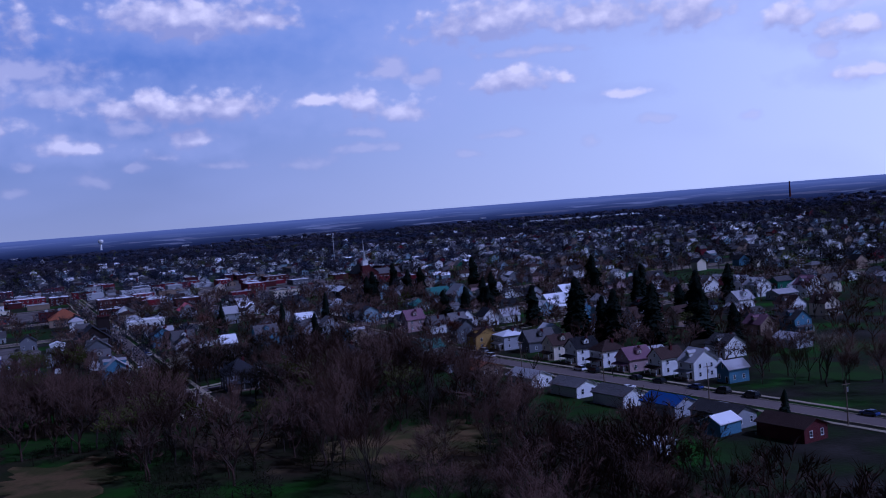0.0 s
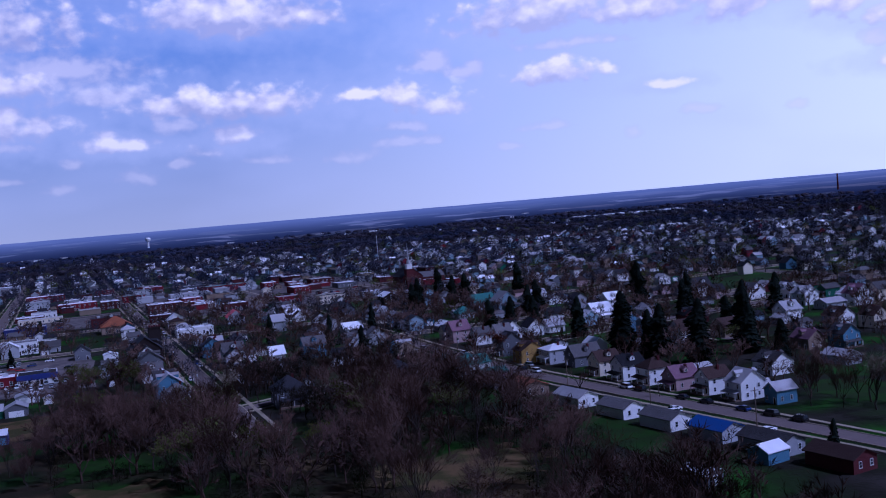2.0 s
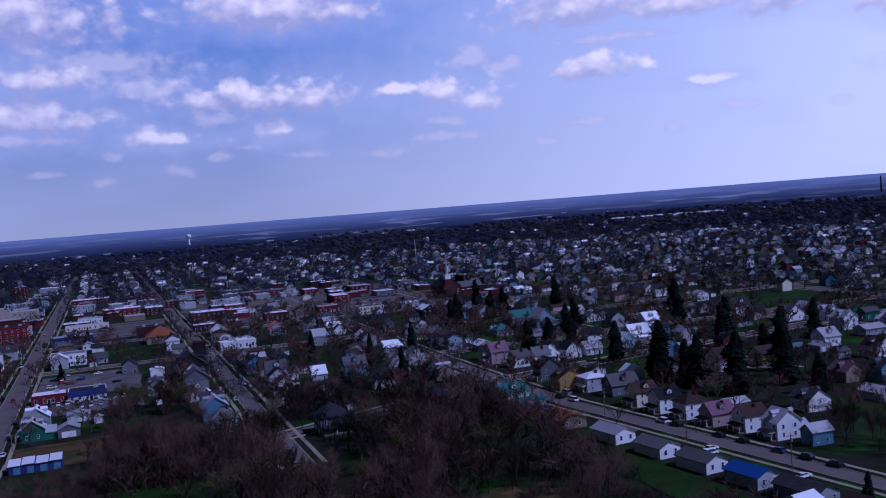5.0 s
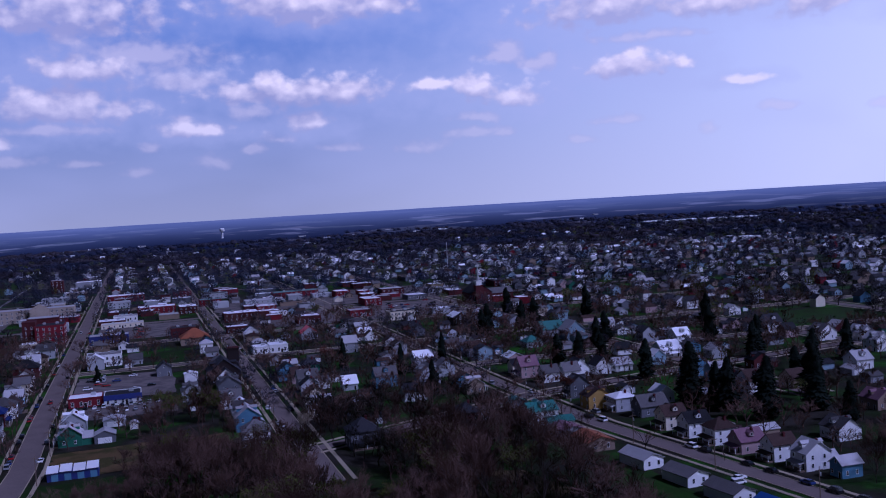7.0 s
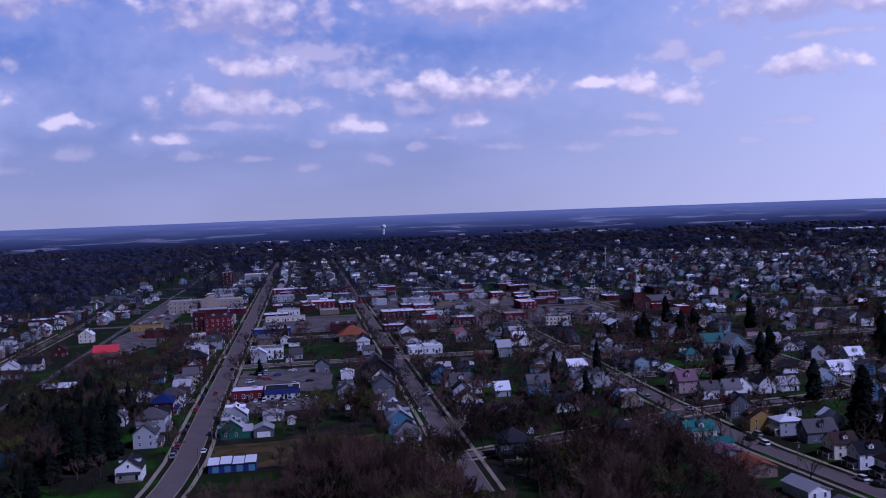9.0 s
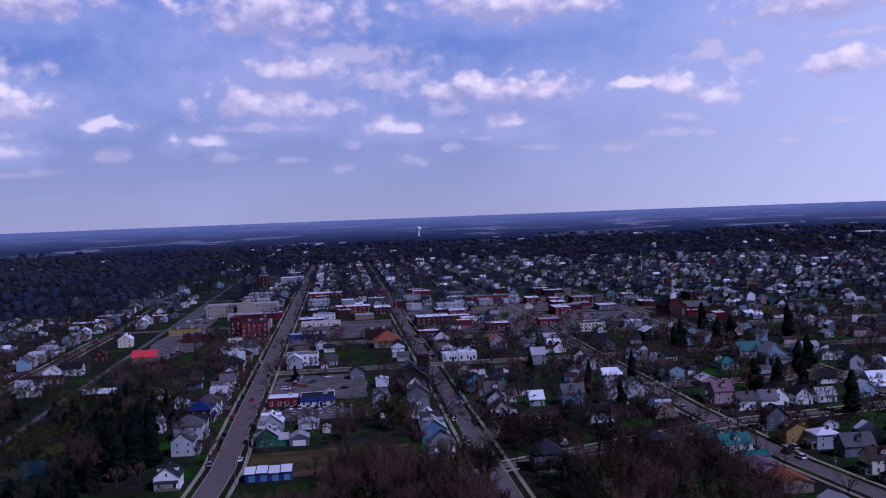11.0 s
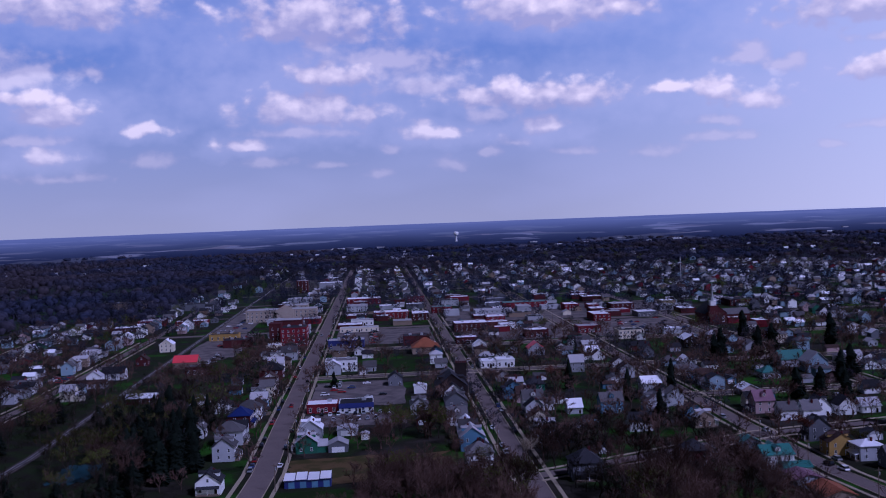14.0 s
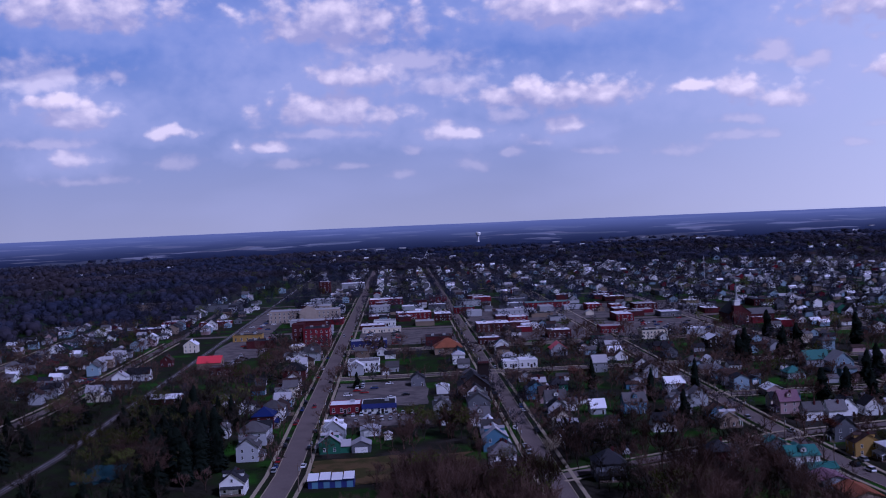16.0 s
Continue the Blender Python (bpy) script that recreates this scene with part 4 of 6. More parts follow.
def hotel():
    ob = block(772, -69, 20, 24, 14.5, "red brick", "black tar", 0, 4, 5, "brick_block", "four-storey red brick block with rows of white windows", 2)
    child("stair_tower", Shape().box(-4.5, 4.5, -7, 7, 0, 17.0).box(-4.8, 4.8, -7.3, 7.3, 17.0, 17.6).mesh("stair_tower", SIDING["dark brick"]), ob, pose(-14.6, 1.0, 0))
    child("rear_block", Shape().box(-11, 11, -8, 8, 0, 17.5).box(-11.4, 11.4, -8.4, 8.4, 17.5, 18.1).mesh("rear_block", SIDING["dark brick"]), ob, pose(-6, 20.2, 0))
    child("rear_roof", Shape().box(-10.6, 10.6, -7.6, 7.6, 18.11, 18.3).mesh("rear_roof", ROOFING["pale grey"]), ob, pose(-6, 20.2, 0))
    for k in range(4):
        for x in (-16.5, -12.5):
            put_window(ob, x, -6.02, 1.2 + 3.7 * k, 0, 1.1, 1.9)
    take(772, -80, 20, 12)


hotel()
block(740, -82, 10.5, 12, 5.0, "cream", "white metal", 0, 1, 4, "shop_building", "small cream building with a bright white roof", 1)
block(970, -97, 68, 22, 11.5, "tan stone", "pale grey", 0, 3, 16, "school_building", "long three-storey tan stone school with rows of windows", 1)
child("gable_front", Shape().add(*gable_walls(16, 6, 11.5, 4.5, False)).mesh("gable_front", SIDING["tan stone"]), bpy.data.objects["school_building"], pose(4, -12.5, 0))
block(1348, -104, 15, 15, 16, "dark brick", "pale grey", 0, 5, 3, "apartment_block", "five-storey red and white apartment tower", 1)
block(1418, -69, 32, 24, 8, "pale grey", "white metal", 0, 1, 4, "warehouse", "pale warehouse with a broad white roof", 0)

# west side of the main street
house(350, -66, 9, 9, 1.5, "white", "dark grey shingle", 0, "y", porch=1.6)
house(400, -68, 10, 9, 2, "pale grey", "grey shingle", 90, "x", porch=2)
house(429, -70, 10, 12, 2, "pale grey", "grey shingle", 90, "x", hip=True, porch=2)
house(446, -88, 9, 9, 1.5, "white", "grey shingle", 90, "x")
house(464, -70, 11, 10, 2, "dark brick", "navy shingle", 90, "x", hip=True, porch=2, label="dark brick two-storey house with a navy hip roof")
house(482, -68, 9, 11, 2, "white", "grey shingle", 90, "x", hip=True, wing=4)
house(505, -96, 9, 9, 2, "white", "grey shingle", 0, "y")
house(503, -84, 8, 8, 1.5, "white", "brown shingle", 0, "y")
house(545, -66, 8, 8, 2, "cream", "grey shingle", 90, "y", porch=1.8)
house(520, -68, 8, 9, 2, "pale grey", "grey shingle", 90, "x", porch=1.8)
house(606, -70, 12, 14, 2, "dark brick", "dark grey shingle", 90, "x", hip=True)
house(634, -70, 9, 10, 2, "white", "pale grey", 90, "y")
house(659, -72, 9, 10, 2, "white", "grey shingle", 90, "x")
house(688, -66, 9, 11, 2, "pale grey", "grey shingle", 90, "y", porch=2)
shed(672, -134, 13, 16, 4.5, "tan", "red metal", 90, "hall", "low hall with a bright red metal roof by the railway", 0.6)
block(640, -120, 16, 12, 5.5, "dark brick", "grey shingle", 0, 1, 4, "shop_building", "dark brick low building beside a red-roofed hall", 1)
house(543, -134, 16, 9, 1, "dark brick", "white metal", 0, "x", chimney=False, detail=1, steep=0.4, label="long low brick house with a white roof by the railway")
house(634, -172, 14, 9, 1.5, "white", "dark grey shingle", 0, "x", detail=1)
house(603, -180, 22, 8, 1, "pale grey", "brown shingle", 0, "x", detail=1, chimney=False, steep=0.4)
house(614, -222, 20, 9, 1, "pale grey", "grey shingle", 0, "x", detail=1, chimney=False, steep=0.4)
house(693, -168, 8, 8, 1.5, "dark brick", "brown shingle", 0, "y", detail=1)
house(766, -166, 10, 10, 2, "cream", "white metal", 0, "y", detail=1)
block(825, -131, 24, 12, 5.5, "yellow", "dark grey shingle", 0, 1, 5, "depot", "low yellow depot with a dark roof by the railway", 1)
block(973, -222, 25, 16, 7.5, "red brick", "pale grey", 0, 2, 5, "shop_building", "red brick building with a pale roof west of the railway", 1)
block(930, -236, 26, 14, 5.5, "dark brick", "white metal", 0, 1, 5, "shop_building", "dark brick low building with a white roof", 1)
block(1198, -300, 55, 24, 7, "tan", "black tar", 0, 1, 8, "warehouse", "long dark-roofed warehouse before the woods", 0)
block(1138, -210, 52, 20, 7, "grey", "dark grey shingle", 0, 1, 8, "warehouse", "long grey warehouse with a dark roof", 0)
block(972, -184, 30, 12, 5, "red brick", "white metal", 0, 1, 6, "shop_building", "long red building with a white roof beside the railway", 1)


# ---- along the second street ----
def dark_barn():
    ob = house(521, 34, 16.5, 18, 2, "dark brown", "dark grey shingle", 0, "y", chimney=False, steep=0.8, name="old_church", label="large dark brown gabled hall with a square brick tower")
    child("tower", Shape().box(-3, 3, -3, 3, 0, 15).box(-3.4, 3.4, -3.4, 3.4, 15, 15.6).mesh("tower", SIDING["dark brown"]), ob, pose(6.5, 12.2, 0))
    for k in range(5):
        child("battlement", Shape().box(-0.45, 0.45, -0.2, 0.2, 0, 1.0).mesh("battlement", SIDING["dark brick"]), ob, pose(4.1 + 1.2 * k, 9.0, 15.6))


dark_barn()
shed(532, 18, 7, 6, 4.2, "white", "white metal", 0, "garage", "bright white garage beside a dark hall", 0.3)
house(478, 15, 8.5, 13, 1.5, "pale grey", "grey shingle", 0, "y", chimney=False)
house(476, 33, 10.5, 11, 2, "grey", "grey shingle", 90, "x")
house(446, 31, 9, 9, 1.5, "white", "grey shingle", 90, "y")
house(430, 34, 8, 9, 1, "pale grey", "white metal", 90, "x", chimney=False, label="low house with a bright white metal roof")
house(396, 33, 11, 10, 2, "blue", "pale grey", 90, "x", porch=1.8)
house(366, 33, 10, 9.5, 2, "white", "grey shingle", 0, "y", hip=True, porch=1.8)
block(613, 64, 9.5, 13, 4.6, "white", "white metal", 0, 1, 3, "shop_building", "low building with a bright white roof", 1)
block(613, 75, 11.5, 13, 5.2, "white", "white metal", 0, 1, 3, "shop_building", "low building with a broad bright white roof", 1)
house(693, 29, 19, 17, 1.5, "tan", "orange brown shingle", 0, "x", hip=True, steep=0.7, detail=1)
house(658, 102, 11, 11, 1.5, "pale grey", "red metal", 0, "y", detail=1)
house(455, 105, 10.5, 9, 2, "blue", "grey shingle", 0, "x")
house(414, 108, 10, 8, 1.5, "white", "dark grey shingle", 0, "x", chimney=False)
house(352, 112, 9, 10, 2, "dark brick", "dark grey shingle", 0, "x", hip=True)
house(449, 125, 10.5, 10, 2, "pale grey", "grey shingle", 0, "y", porch=1.8)
house(497, 136, 8, 10, 2, "pale grey", "white metal", 90, "y")
house(458, 88, 7, 9, 1, "pale grey", "white metal", 0, "x", chimney=False)
house(580, 114, 8.5, 10, 2, "pale grey", "pale grey", 0, "x", detail=1)
house(343, 69, 11, 11, 2, "grey", "dark grey shingle", 0, "y", hip=True, porch=2, steep=0.8)
house(492, 70, 9, 10, 1.5, "pink", "brown shingle", -90, "y", porch=1.6)
house(510, 78, 9, 9, 2, "green", "dark grey shingle", -90, "x", hip=True)
house(470, 70, 10, 10, 2, "white", "grey shingle", -90, "y", wing=5)
house(530, 69, 8, 8, 1.5, "tan", "brown shingle", -90, "y")

# ---- the hill street: near side ----


def teal_house():
    ob = house(341, 138, 11, 11, 2, "white", "teal metal", 0, "x", chimney=False, steep=0.45, label="white two-storey house with teal metal roofs")
    child("low_wing", Shape().add(*gable_walls(7, 10, 2.9, 1.4, True)).mesh("low_wing", SIDING["white"]), ob, pose(4, -9.0, 0))
    child("low_roof", gable_roof(7, 10, 2.9, 1.4, True).mesh("low_roof", ROOFING["teal metal"]), ob, pose(4, -9.0, 0))


teal_house()
house(371, 140, 7, 8, 1, "grey", "teal metal", 90, "x", chimney=False, steep=0.5)
house(318, 139, 11, 9, 1, "pale grey", "purple shingle", 90, "x", chimney=False, steep=0.3)
house(299, 140, 14, 10, 1, "tan", "orange brown shingle", 90, "x", chimney=False, steep=0.35)


def ranch(u, v, w, wall, roof, label):
    """A long low house, its ridge along the street, which here swings away from the grid."""
    v, w = v - 3.5, w * 0.87
    ob = house(u, v, w, 7.6, 1, wall, roof, 90, "x", chimney=False, steep=0.45, label=label)
    ob.matrix_basis = at(u, v, 0, 97.5)
    return ob


ranch(271, 147, 15, "white", "pale grey", "white ranch house with a pale grey roof beside a bare tree")
ranch(248, 149, 14, "white", "grey shingle", "white ranch house with a grey shingle roof")
ranch(228, 151, 14.5, "white", "grey shingle", "white ranch house with a long grey roof")
ranch(209, 153.5, 14, "pale grey", "blue metal", "pale grey ranch house with a vivid blue metal roof")
ranch(191, 156, 16, "pale grey", "grey shingle", "grey ranch house with a wide low roof")
shed(184, 146, 6, 7, 2.9, "blue", "white metal", 100, "garage", "garage with a glaring white metal roof", 0.5)
ranch(171, 158.5, 15, "dark brick", "brown shingle", "dark ranch house with a brown shingle roof")
shed(179, 124, 6, 7, 2.6, "grey", "white metal", 20, "garden_shed", "old shed with a pale metal roof among bare trees", 0.45)

# ---- the hill street: far side ----
house(356, 169, 9, 11, 2, "yellow", "brown shingle", -90, "x", steep=0.6)
house(347, 176, 10, 10, 2, "pale grey", "white metal", -90, "x", hip=True, porch=2, steep=0.4, label="pale two-storey house with a flat-topped white roof and porch")
house(333, 181, 9, 13, 1.5, "grey", "grey shingle", -90, "y", steep=0.95)
house(310, 177, 9.0, 10, 2, "cream", "brown shingle", -90, "y", porch=2.4, wing=3.5, steep=0.76)
house(296, 178, 9.0, 10, 2, "white", "dark grey shingle", -90, "y", porch=2.6, wing=3.5, steep=0.76)
house(283, 180, 9.0, 10, 2, "white", "brown shingle", -90, "x", hip=True, porch=2.6, wing=3.5, steep=0.76)
house(269, 181, 8.6, 10, 1.5, "pink", "purple shingle", -90, "y", porch=2.4, wing=3.5, steep=0.85)
house(256, 184, 8.0, 9.5, 2, "white", "brown shingle", -90, "y", porch=2.4, wing=3.5, steep=0.76)
house(243, 186, 8.4, 10, 2, "white", "pale grey", -90, "x", porch=2.4, wing=3.5, steep=0.76)
house(231, 189, 6, 8, 1.5, "blue", "pale grey", -90, "y", chimney=False)
house(438, 172, 9, 9, 2, "pink", "purple shingle", -90, "y", porch=1.8, steep=0.9)
house(482, 182, 10, 9, 1, "pink", "white metal", -90, "x", chimney=False, steep=0.5)
house(419, 186, 8, 8, 1.5, "white", "grey shingle", -90, "y", steep=0.9)
house(420, 176, 7, 8, 1.5, "white", "grey shingle", -90, "y", steep=0.9)
house(526, 211, 10, 9, 1, "pale grey", "teal metal", 0, "x", hip=True, chimney=False)
house(660, 209, 11, 15, 2, "dark brown", "white metal", 0, "y", chimney=False, steep=0.5, detail=1, label="brown barn with a pale metal roof")
house(570, 178, 8.5, 9, 1.5, "pale grey", "white metal", 0, "y", detail=1)
house(540, 243, 12, 12, 2, "pale blue", "pale grey", 0, "y", detail=1, steep=0.9)
house(562, 238, 14, 12, 1.5, "pale grey", "teal metal", 0, "x", detail=1)
house(268, 217, 11, 10, 1.5, "white", "grey shingle", -90, "x", steep=0.7)
house(352, 197, 9, 8, 1.5, "pale grey", "white metal", -90, "x", chimney=False)
house(447, 254, 11, 11, 1.5, "white", "white metal", 0, "x", porch=1.8)
house(478, 280, 9, 10, 2, "white", "white metal", 0, "x")
house(349, 238, 12, 10, 2, "white", "brown shingle", -90, "y", wing=4)
house(488, 346, 10, 10, 2, "white", "dark grey shingle", 90, "y", steep=0.9, wing=4)
house(347, 262, 19, 11, 1.5, "tan", "brown shingle", 0, "x", label="long tan duplex with a brown roof")
house(447, 350, 11, 11, 1.5, "white", "grey shingle", -90, "x")
house(433, 364, 11, 9, 1.5, "white", "pale grey", -90, "x")
house(401, 347, 10, 9, 2, "white", "pale grey", -90, "x")
house(367, 307, 9.5, 9, 1.5, "white", "pale grey", -90, "y")
house(328, 301, 11, 10, 2, "white", "brown shingle", -90, "x", porch=2.2)
house(298, 258, 11, 9, 1.5, "tan", "purple shingle", -90, "x")
house(290, 268, 9, 9, 2, "blue", "grey shingle", 0, "y", porch=1.8)
house(318, 310, 9, 10, 2, "cream", "brown shingle", 0, "y", porch=2)
house(266, 244, 13, 8, 1, "pale grey", "pale grey", 90, "x", chimney=False, steep=0.5)
house(378, 342, 12, 9, 1, "pale grey", "pale grey", 0, "x", chimney=False, steep=0.4)
house(378, 359, 11, 9, 2, "white", "purple shingle", 0, "y")
house(425, 193, 9, 8, 1.5, "white", "dark grey shingle", 0, "y", steep=0.9)
house(425, 205, 8, 8, 1.5, "white", "dark grey shingle", 0, "y", steep=0.9)
house(427, 217, 9, 8, 1, "white", "pale grey", 0, "x", chimney=False)

# ---- downtown ----
block(1128, -19, 38, 20, 8.5, "red brick", "white metal", 0, 2, 8, label="long red brick shop row with a white roof", detail=1)
block(951, 9, 34, 18, 8.5, "red brick", "white metal", 0, 2, 8, label="red brick shop row with white roofs", detail=1)
block(925, 36, 16, 20, 9, "dark brick", "white metal", 0, 2, 4, label="dark brick corner building with a white roof", detail=1)
block(818, 73, 28, 18, 9.5, "dark brick", "white metal", 0, 2, 7, label="dark brick shop row with a bright white roof", detail=1)
block(882, 101, 17, 16, 6.5, "red brick", "white metal", 0, 2, 4, detail=1)
block(931, 106, 36, 16, 8, "pale grey", "pale grey", 0, 2, 8, detail=1)
block(756, 118, 18, 16, 6, "dark brick", "white metal", 0, 1, 5, label="brown building with a white flat roof", detail=1)
block(953, 184, 14, 16, 8.5, "red brick", "white metal", 0, 2, 4, detail=1)
block(853, 190, 15, 22, 8.5, "red brick", "white metal", 0, 2, 4, label="red brick building with a glaring white roof", detail=1)
block(770, 162, 18, 16, 5.5, "red brick", "pale grey", 0, 1, 5, detail=1)
block(940, 231, 22, 16, 8, "dark brick", "pale grey", 0, 2, 5, detail=1)
block(724, 184, 19, 15, 6.5, "cream", "black tar", 0, 2, 7, label="low cream building with a row of dark windows", detail=1)
block(870, 236, 18, 16, 6, "grey", "white metal", 0, 1, 5, detail=1)
block(931, 346, 28, 20, 8, "dark brick", "black tar", 0, 2, 7, detail=1)
block(918, 276, 30, 14, 6, "pale grey", "pale grey", 0, 2, 7, detail=1)
block(735, 62, 16, 13, 5, "dark brick", "white metal", 0, 1, 5, detail=1)
block(845, -20, 33, 10, 5, "cream", "pale grey", 0, 1, 8, detail=1)
block(1130, 40, 19, 18, 8, "red brick", "black tar", 0, 2, 5, detail=1)
block(1004, 146, 45, 18, 7.5, "red brick", "teal metal", 0, 2, 9, label="red brick hall with a green roof", detail=1)
block(815, 104, 14, 14, 6, "white", "white metal", 0, 1, 4, detail=1)
block(985, 60, 20, 16, 8, "red brick", "teal metal", 0, 2, 5, detail=1)
block(1060, 70, 26, 16, 8, "pale grey", "black tar", 0, 2, 6, detail=1)
block(1040, -25, 22, 18, 8, "pale grey", "pale grey", 0, 2, 5, detail=1)
block(900, -18, 20, 14, 6, "white", "pale grey", 0, 1, 5, detail=1)
block(1230, -75, 22, 18, 9, "tan stone", "pale grey", 0, 3, 5, detail=1)
block(1180, -95, 28, 18, 7, "pale grey", "pale grey", 0, 2, 6, detail=1)
block(1080, -92, 26, 18, 8, "tan stone", "pale grey", 0, 2, 6, detail=1)
block(900, -84, 26, 14, 7, "pale grey", "pale grey", 0, 2, 5, detail=1)
block(850, -72, 20, 14, 9, "pale grey", "pale grey", 0, 3, 5, detail=1)

_drng = random.Random(17)
for _k in range(150):
    _u, _v = _drng.uniform(735, 1130), _drng.uniform(-118, 300)
    _w, _d = _drng.uniform(10, 22), _drng.uniform(10, 18)
    if free(_u, _v, _d / 2 + 2.5, _w / 2 + 2.5) and not on_road(_u, _v, max(_w, _d) / 2 + 1) and not (750 < _u < 852 and (-40 < _v < 42 or 165 < _v < 250)):
        block(_u, _v, _w, _d, _drng.uniform(4.0, 7.5), _drng.choice(("red brick", "dark brick", "dark brick", "pale grey", "grey", "tan")),
              _drng.choice(("white metal", "white metal", "pale grey", "black tar")), _drng.choice((0, 0, 90)), 2, 3, detail=0)


def church():
    ob = thing("church", at(792, 270), "dark red brick church with a white steeple and tall windows", "church")
    take(792, 272, 20, 28)
    child("nave", Shape().add(*gable_walls(18, 26, 9, 7, False)).mesh("nave", SIDING["dark brick"]), ob)
    child("roof", gable_roof(18, 26, 9, 7, False).mesh("roof", ROOFING["dark grey shingle"]), ob)
    child("hall", Shape().add(*gable_walls(14, 22, 7, 4, True)).mesh("hall", SIDING["dark brick"]), ob, pose(20.2, 2, 0))
    child("hall_roof", gable_roof(14, 22, 7, 4, True).mesh("hall_roof", ROOFING["grey shingle"]), ob, pose(20.2, 2, 0))
    tower = child("tower", Shape().box(-3.2, 3.2, -3.2, 3.2, 0, 15).box(-3.5, 3.5, -3.5, 3.5, 15, 15.6).mesh("tower", SIDING["dark brick"]), ob, pose(-3, -13.5, 0))
    child("belfry", Shape().box(-2.3, 2.3, -2.3, 2.3, 15.6, 19).box(-2.6, 2.6, -2.6, 2.6, 19, 19.5).mesh("belfry", TRIM), tower)
    child("spire", Shape().tube(0, 0, 19.5, 23, 1.5, 1.1, 8).tube(0, 0, 23, 37, 0.8, 0.05, 8).mesh("spire", STEEL), tower)
    for x in (-6.0, 0.0, 6.0):
        put_window(ob, x, -13.0, 2.0, 0, 1.5, 4.5)
    for k in range(6):
        put_window(ob, 11.5 + 3.2 * k, -5.0, 1.5, 0, 1.3, 3.6)


church()


def water_tower():
    p = Vector((-1004, 2933, 0))
    z = rise(p.x, p.y)
    ob = new("water_tower")
    ob.matrix_basis = pose(p.x, p.y, z) @ Matrix.Diagonal((0.7, 0.7, 0.75, 1))
    tagged(ob, "white pedestal water tower above far woods", "water tower")
    child("pedestal", Shape().tube(0, 0, 0, 5, 8, 4, 12).tube(0, 0, 5, 26, 4, 4, 12).mesh("pedestal", TRIM), ob)
    sh = Shape()
    for z0, z1, r0, r1 in ((26, 30, 4, 10), (30, 37, 10, 11.5), (37, 41, 11.5, 9), (41, 43, 9, 3)):
        sh.tube(0, 0, z0, z1, r0, r1, 16)
    child("tank", sh.mesh("tank", TRIM), ob)


water_tower()


def mast(u, v, h, r, label, m, name="radio_mast"):
    ob = thing(name, at(u, v), label, "mast")
    child("shaft", Shape().tube(0, 0, 0, h, r, r * 0.5, 8).mesh("shaft", m), ob)
    child("base", Shape().box(-2 * r - 0.5, 2 * r + 0.5, -2 * r - 0.5, 2 * r + 0.5, 0, 1).mesh("base", CONCRETE), ob)
    for k in range(3):
        child("crossbar", Shape().box(-r - 1.2, r + 1.2, -0.1, 0.1, 0, 0.25).mesh("crossbar", m), ob, pose(0, 0, h * (0.62 + 0.14 * k)))


mast(1195, 371, 36, 0.6, "slender radio mast, pale steel, beyond downtown", STEEL)
mast(2250, 2090, 48, 3.2, "dark brick smokestack in far fields", SIDING["dark brick"], "smokestack")


# ---- cars ----
def car_prototype(colour, van):
    ob = new("car")
    tagged(ob, f"{colour} {'minivan' if van else 'saloon car'} on asphalt", "car", "parked cars")
    L, Wd, H = (4.9, 1.9, 1.75) if van else (4.6, 1.8, 1.42)
    prof = [(-L / 2, 0.35), (-L / 2, 0.75), (-L / 2 + 0.25, 0.9), (-0.9, 0.98), (1.5, 0.98), (L / 2 - 0.1, 0.9), (L / 2, 0.7), (L / 2, 0.35)]
    n = len(prof)
    v = [(x, -Wd / 2, z) for x, z in prof] + [(x, Wd / 2, z) for x, z in prof]
    f = [tuple(range(n)), tuple(range(2 * n - 1, n - 1, -1))] + [(i, n + i, n + (i + 1) % n, (i + 1) % n) for i in range(n)]
    child("body", mesh("car_body", v, f, [PAINT[colour]]), ob)
    a, b, c, d = (-2.2, -1.9, 0.75, 1.7) if van else (-1.9, -1.2, 0.35, 1.25)
    k = Wd / 2 - 0.22
    v = [(a, -Wd / 2 + 0.06, 0.97), (d, -Wd / 2 + 0.06, 0.97), (d, Wd / 2 - 0.06, 0.97), (a, Wd / 2 - 0.06, 0.97), (b, -k, H), (c, -k, H), (c, k, H), (b, k, H)]
    child("cabin_glass", mesh("cabin_glass", v, BOX_F, [GLASS]), ob)
    child("cabin_roof", Shape().box(b + 0.02, c - 0.02, -k - 0.02, k + 0.02, H - 0.06, H + 0.03).mesh("cabin_roof", PAINT[colour]), ob)
    sh = Shape()
    m = 10
    ring = lambda y, r: [(r * math.cos(2 * math.pi * j / m), y, r * math.sin(2 * math.pi * j / m)) for j in range(m)]
    sh.add(ring(-0.11, 0.33) + ring(0.11, 0.33), [(j, (j + 1) % m, m + (j + 1) % m, m + j) for j in range(m)] + [tuple(range(m - 1, -1, -1)), tuple(range(m, 2 * m))])
    wheel = sh.mesh("wheel", RUBBER)
    for x in (-L * 0.3, L * 0.31):
        for y in (-Wd / 2 + 0.1, Wd / 2 - 0.1):
            child("wheel", wheel, ob, pose(x, y, 0.33))
    return ob


CARS, CAR_USED = [car_prototype(c, k) for c in PAINT for k in (False, True)], []
_crng = random.Random(5)


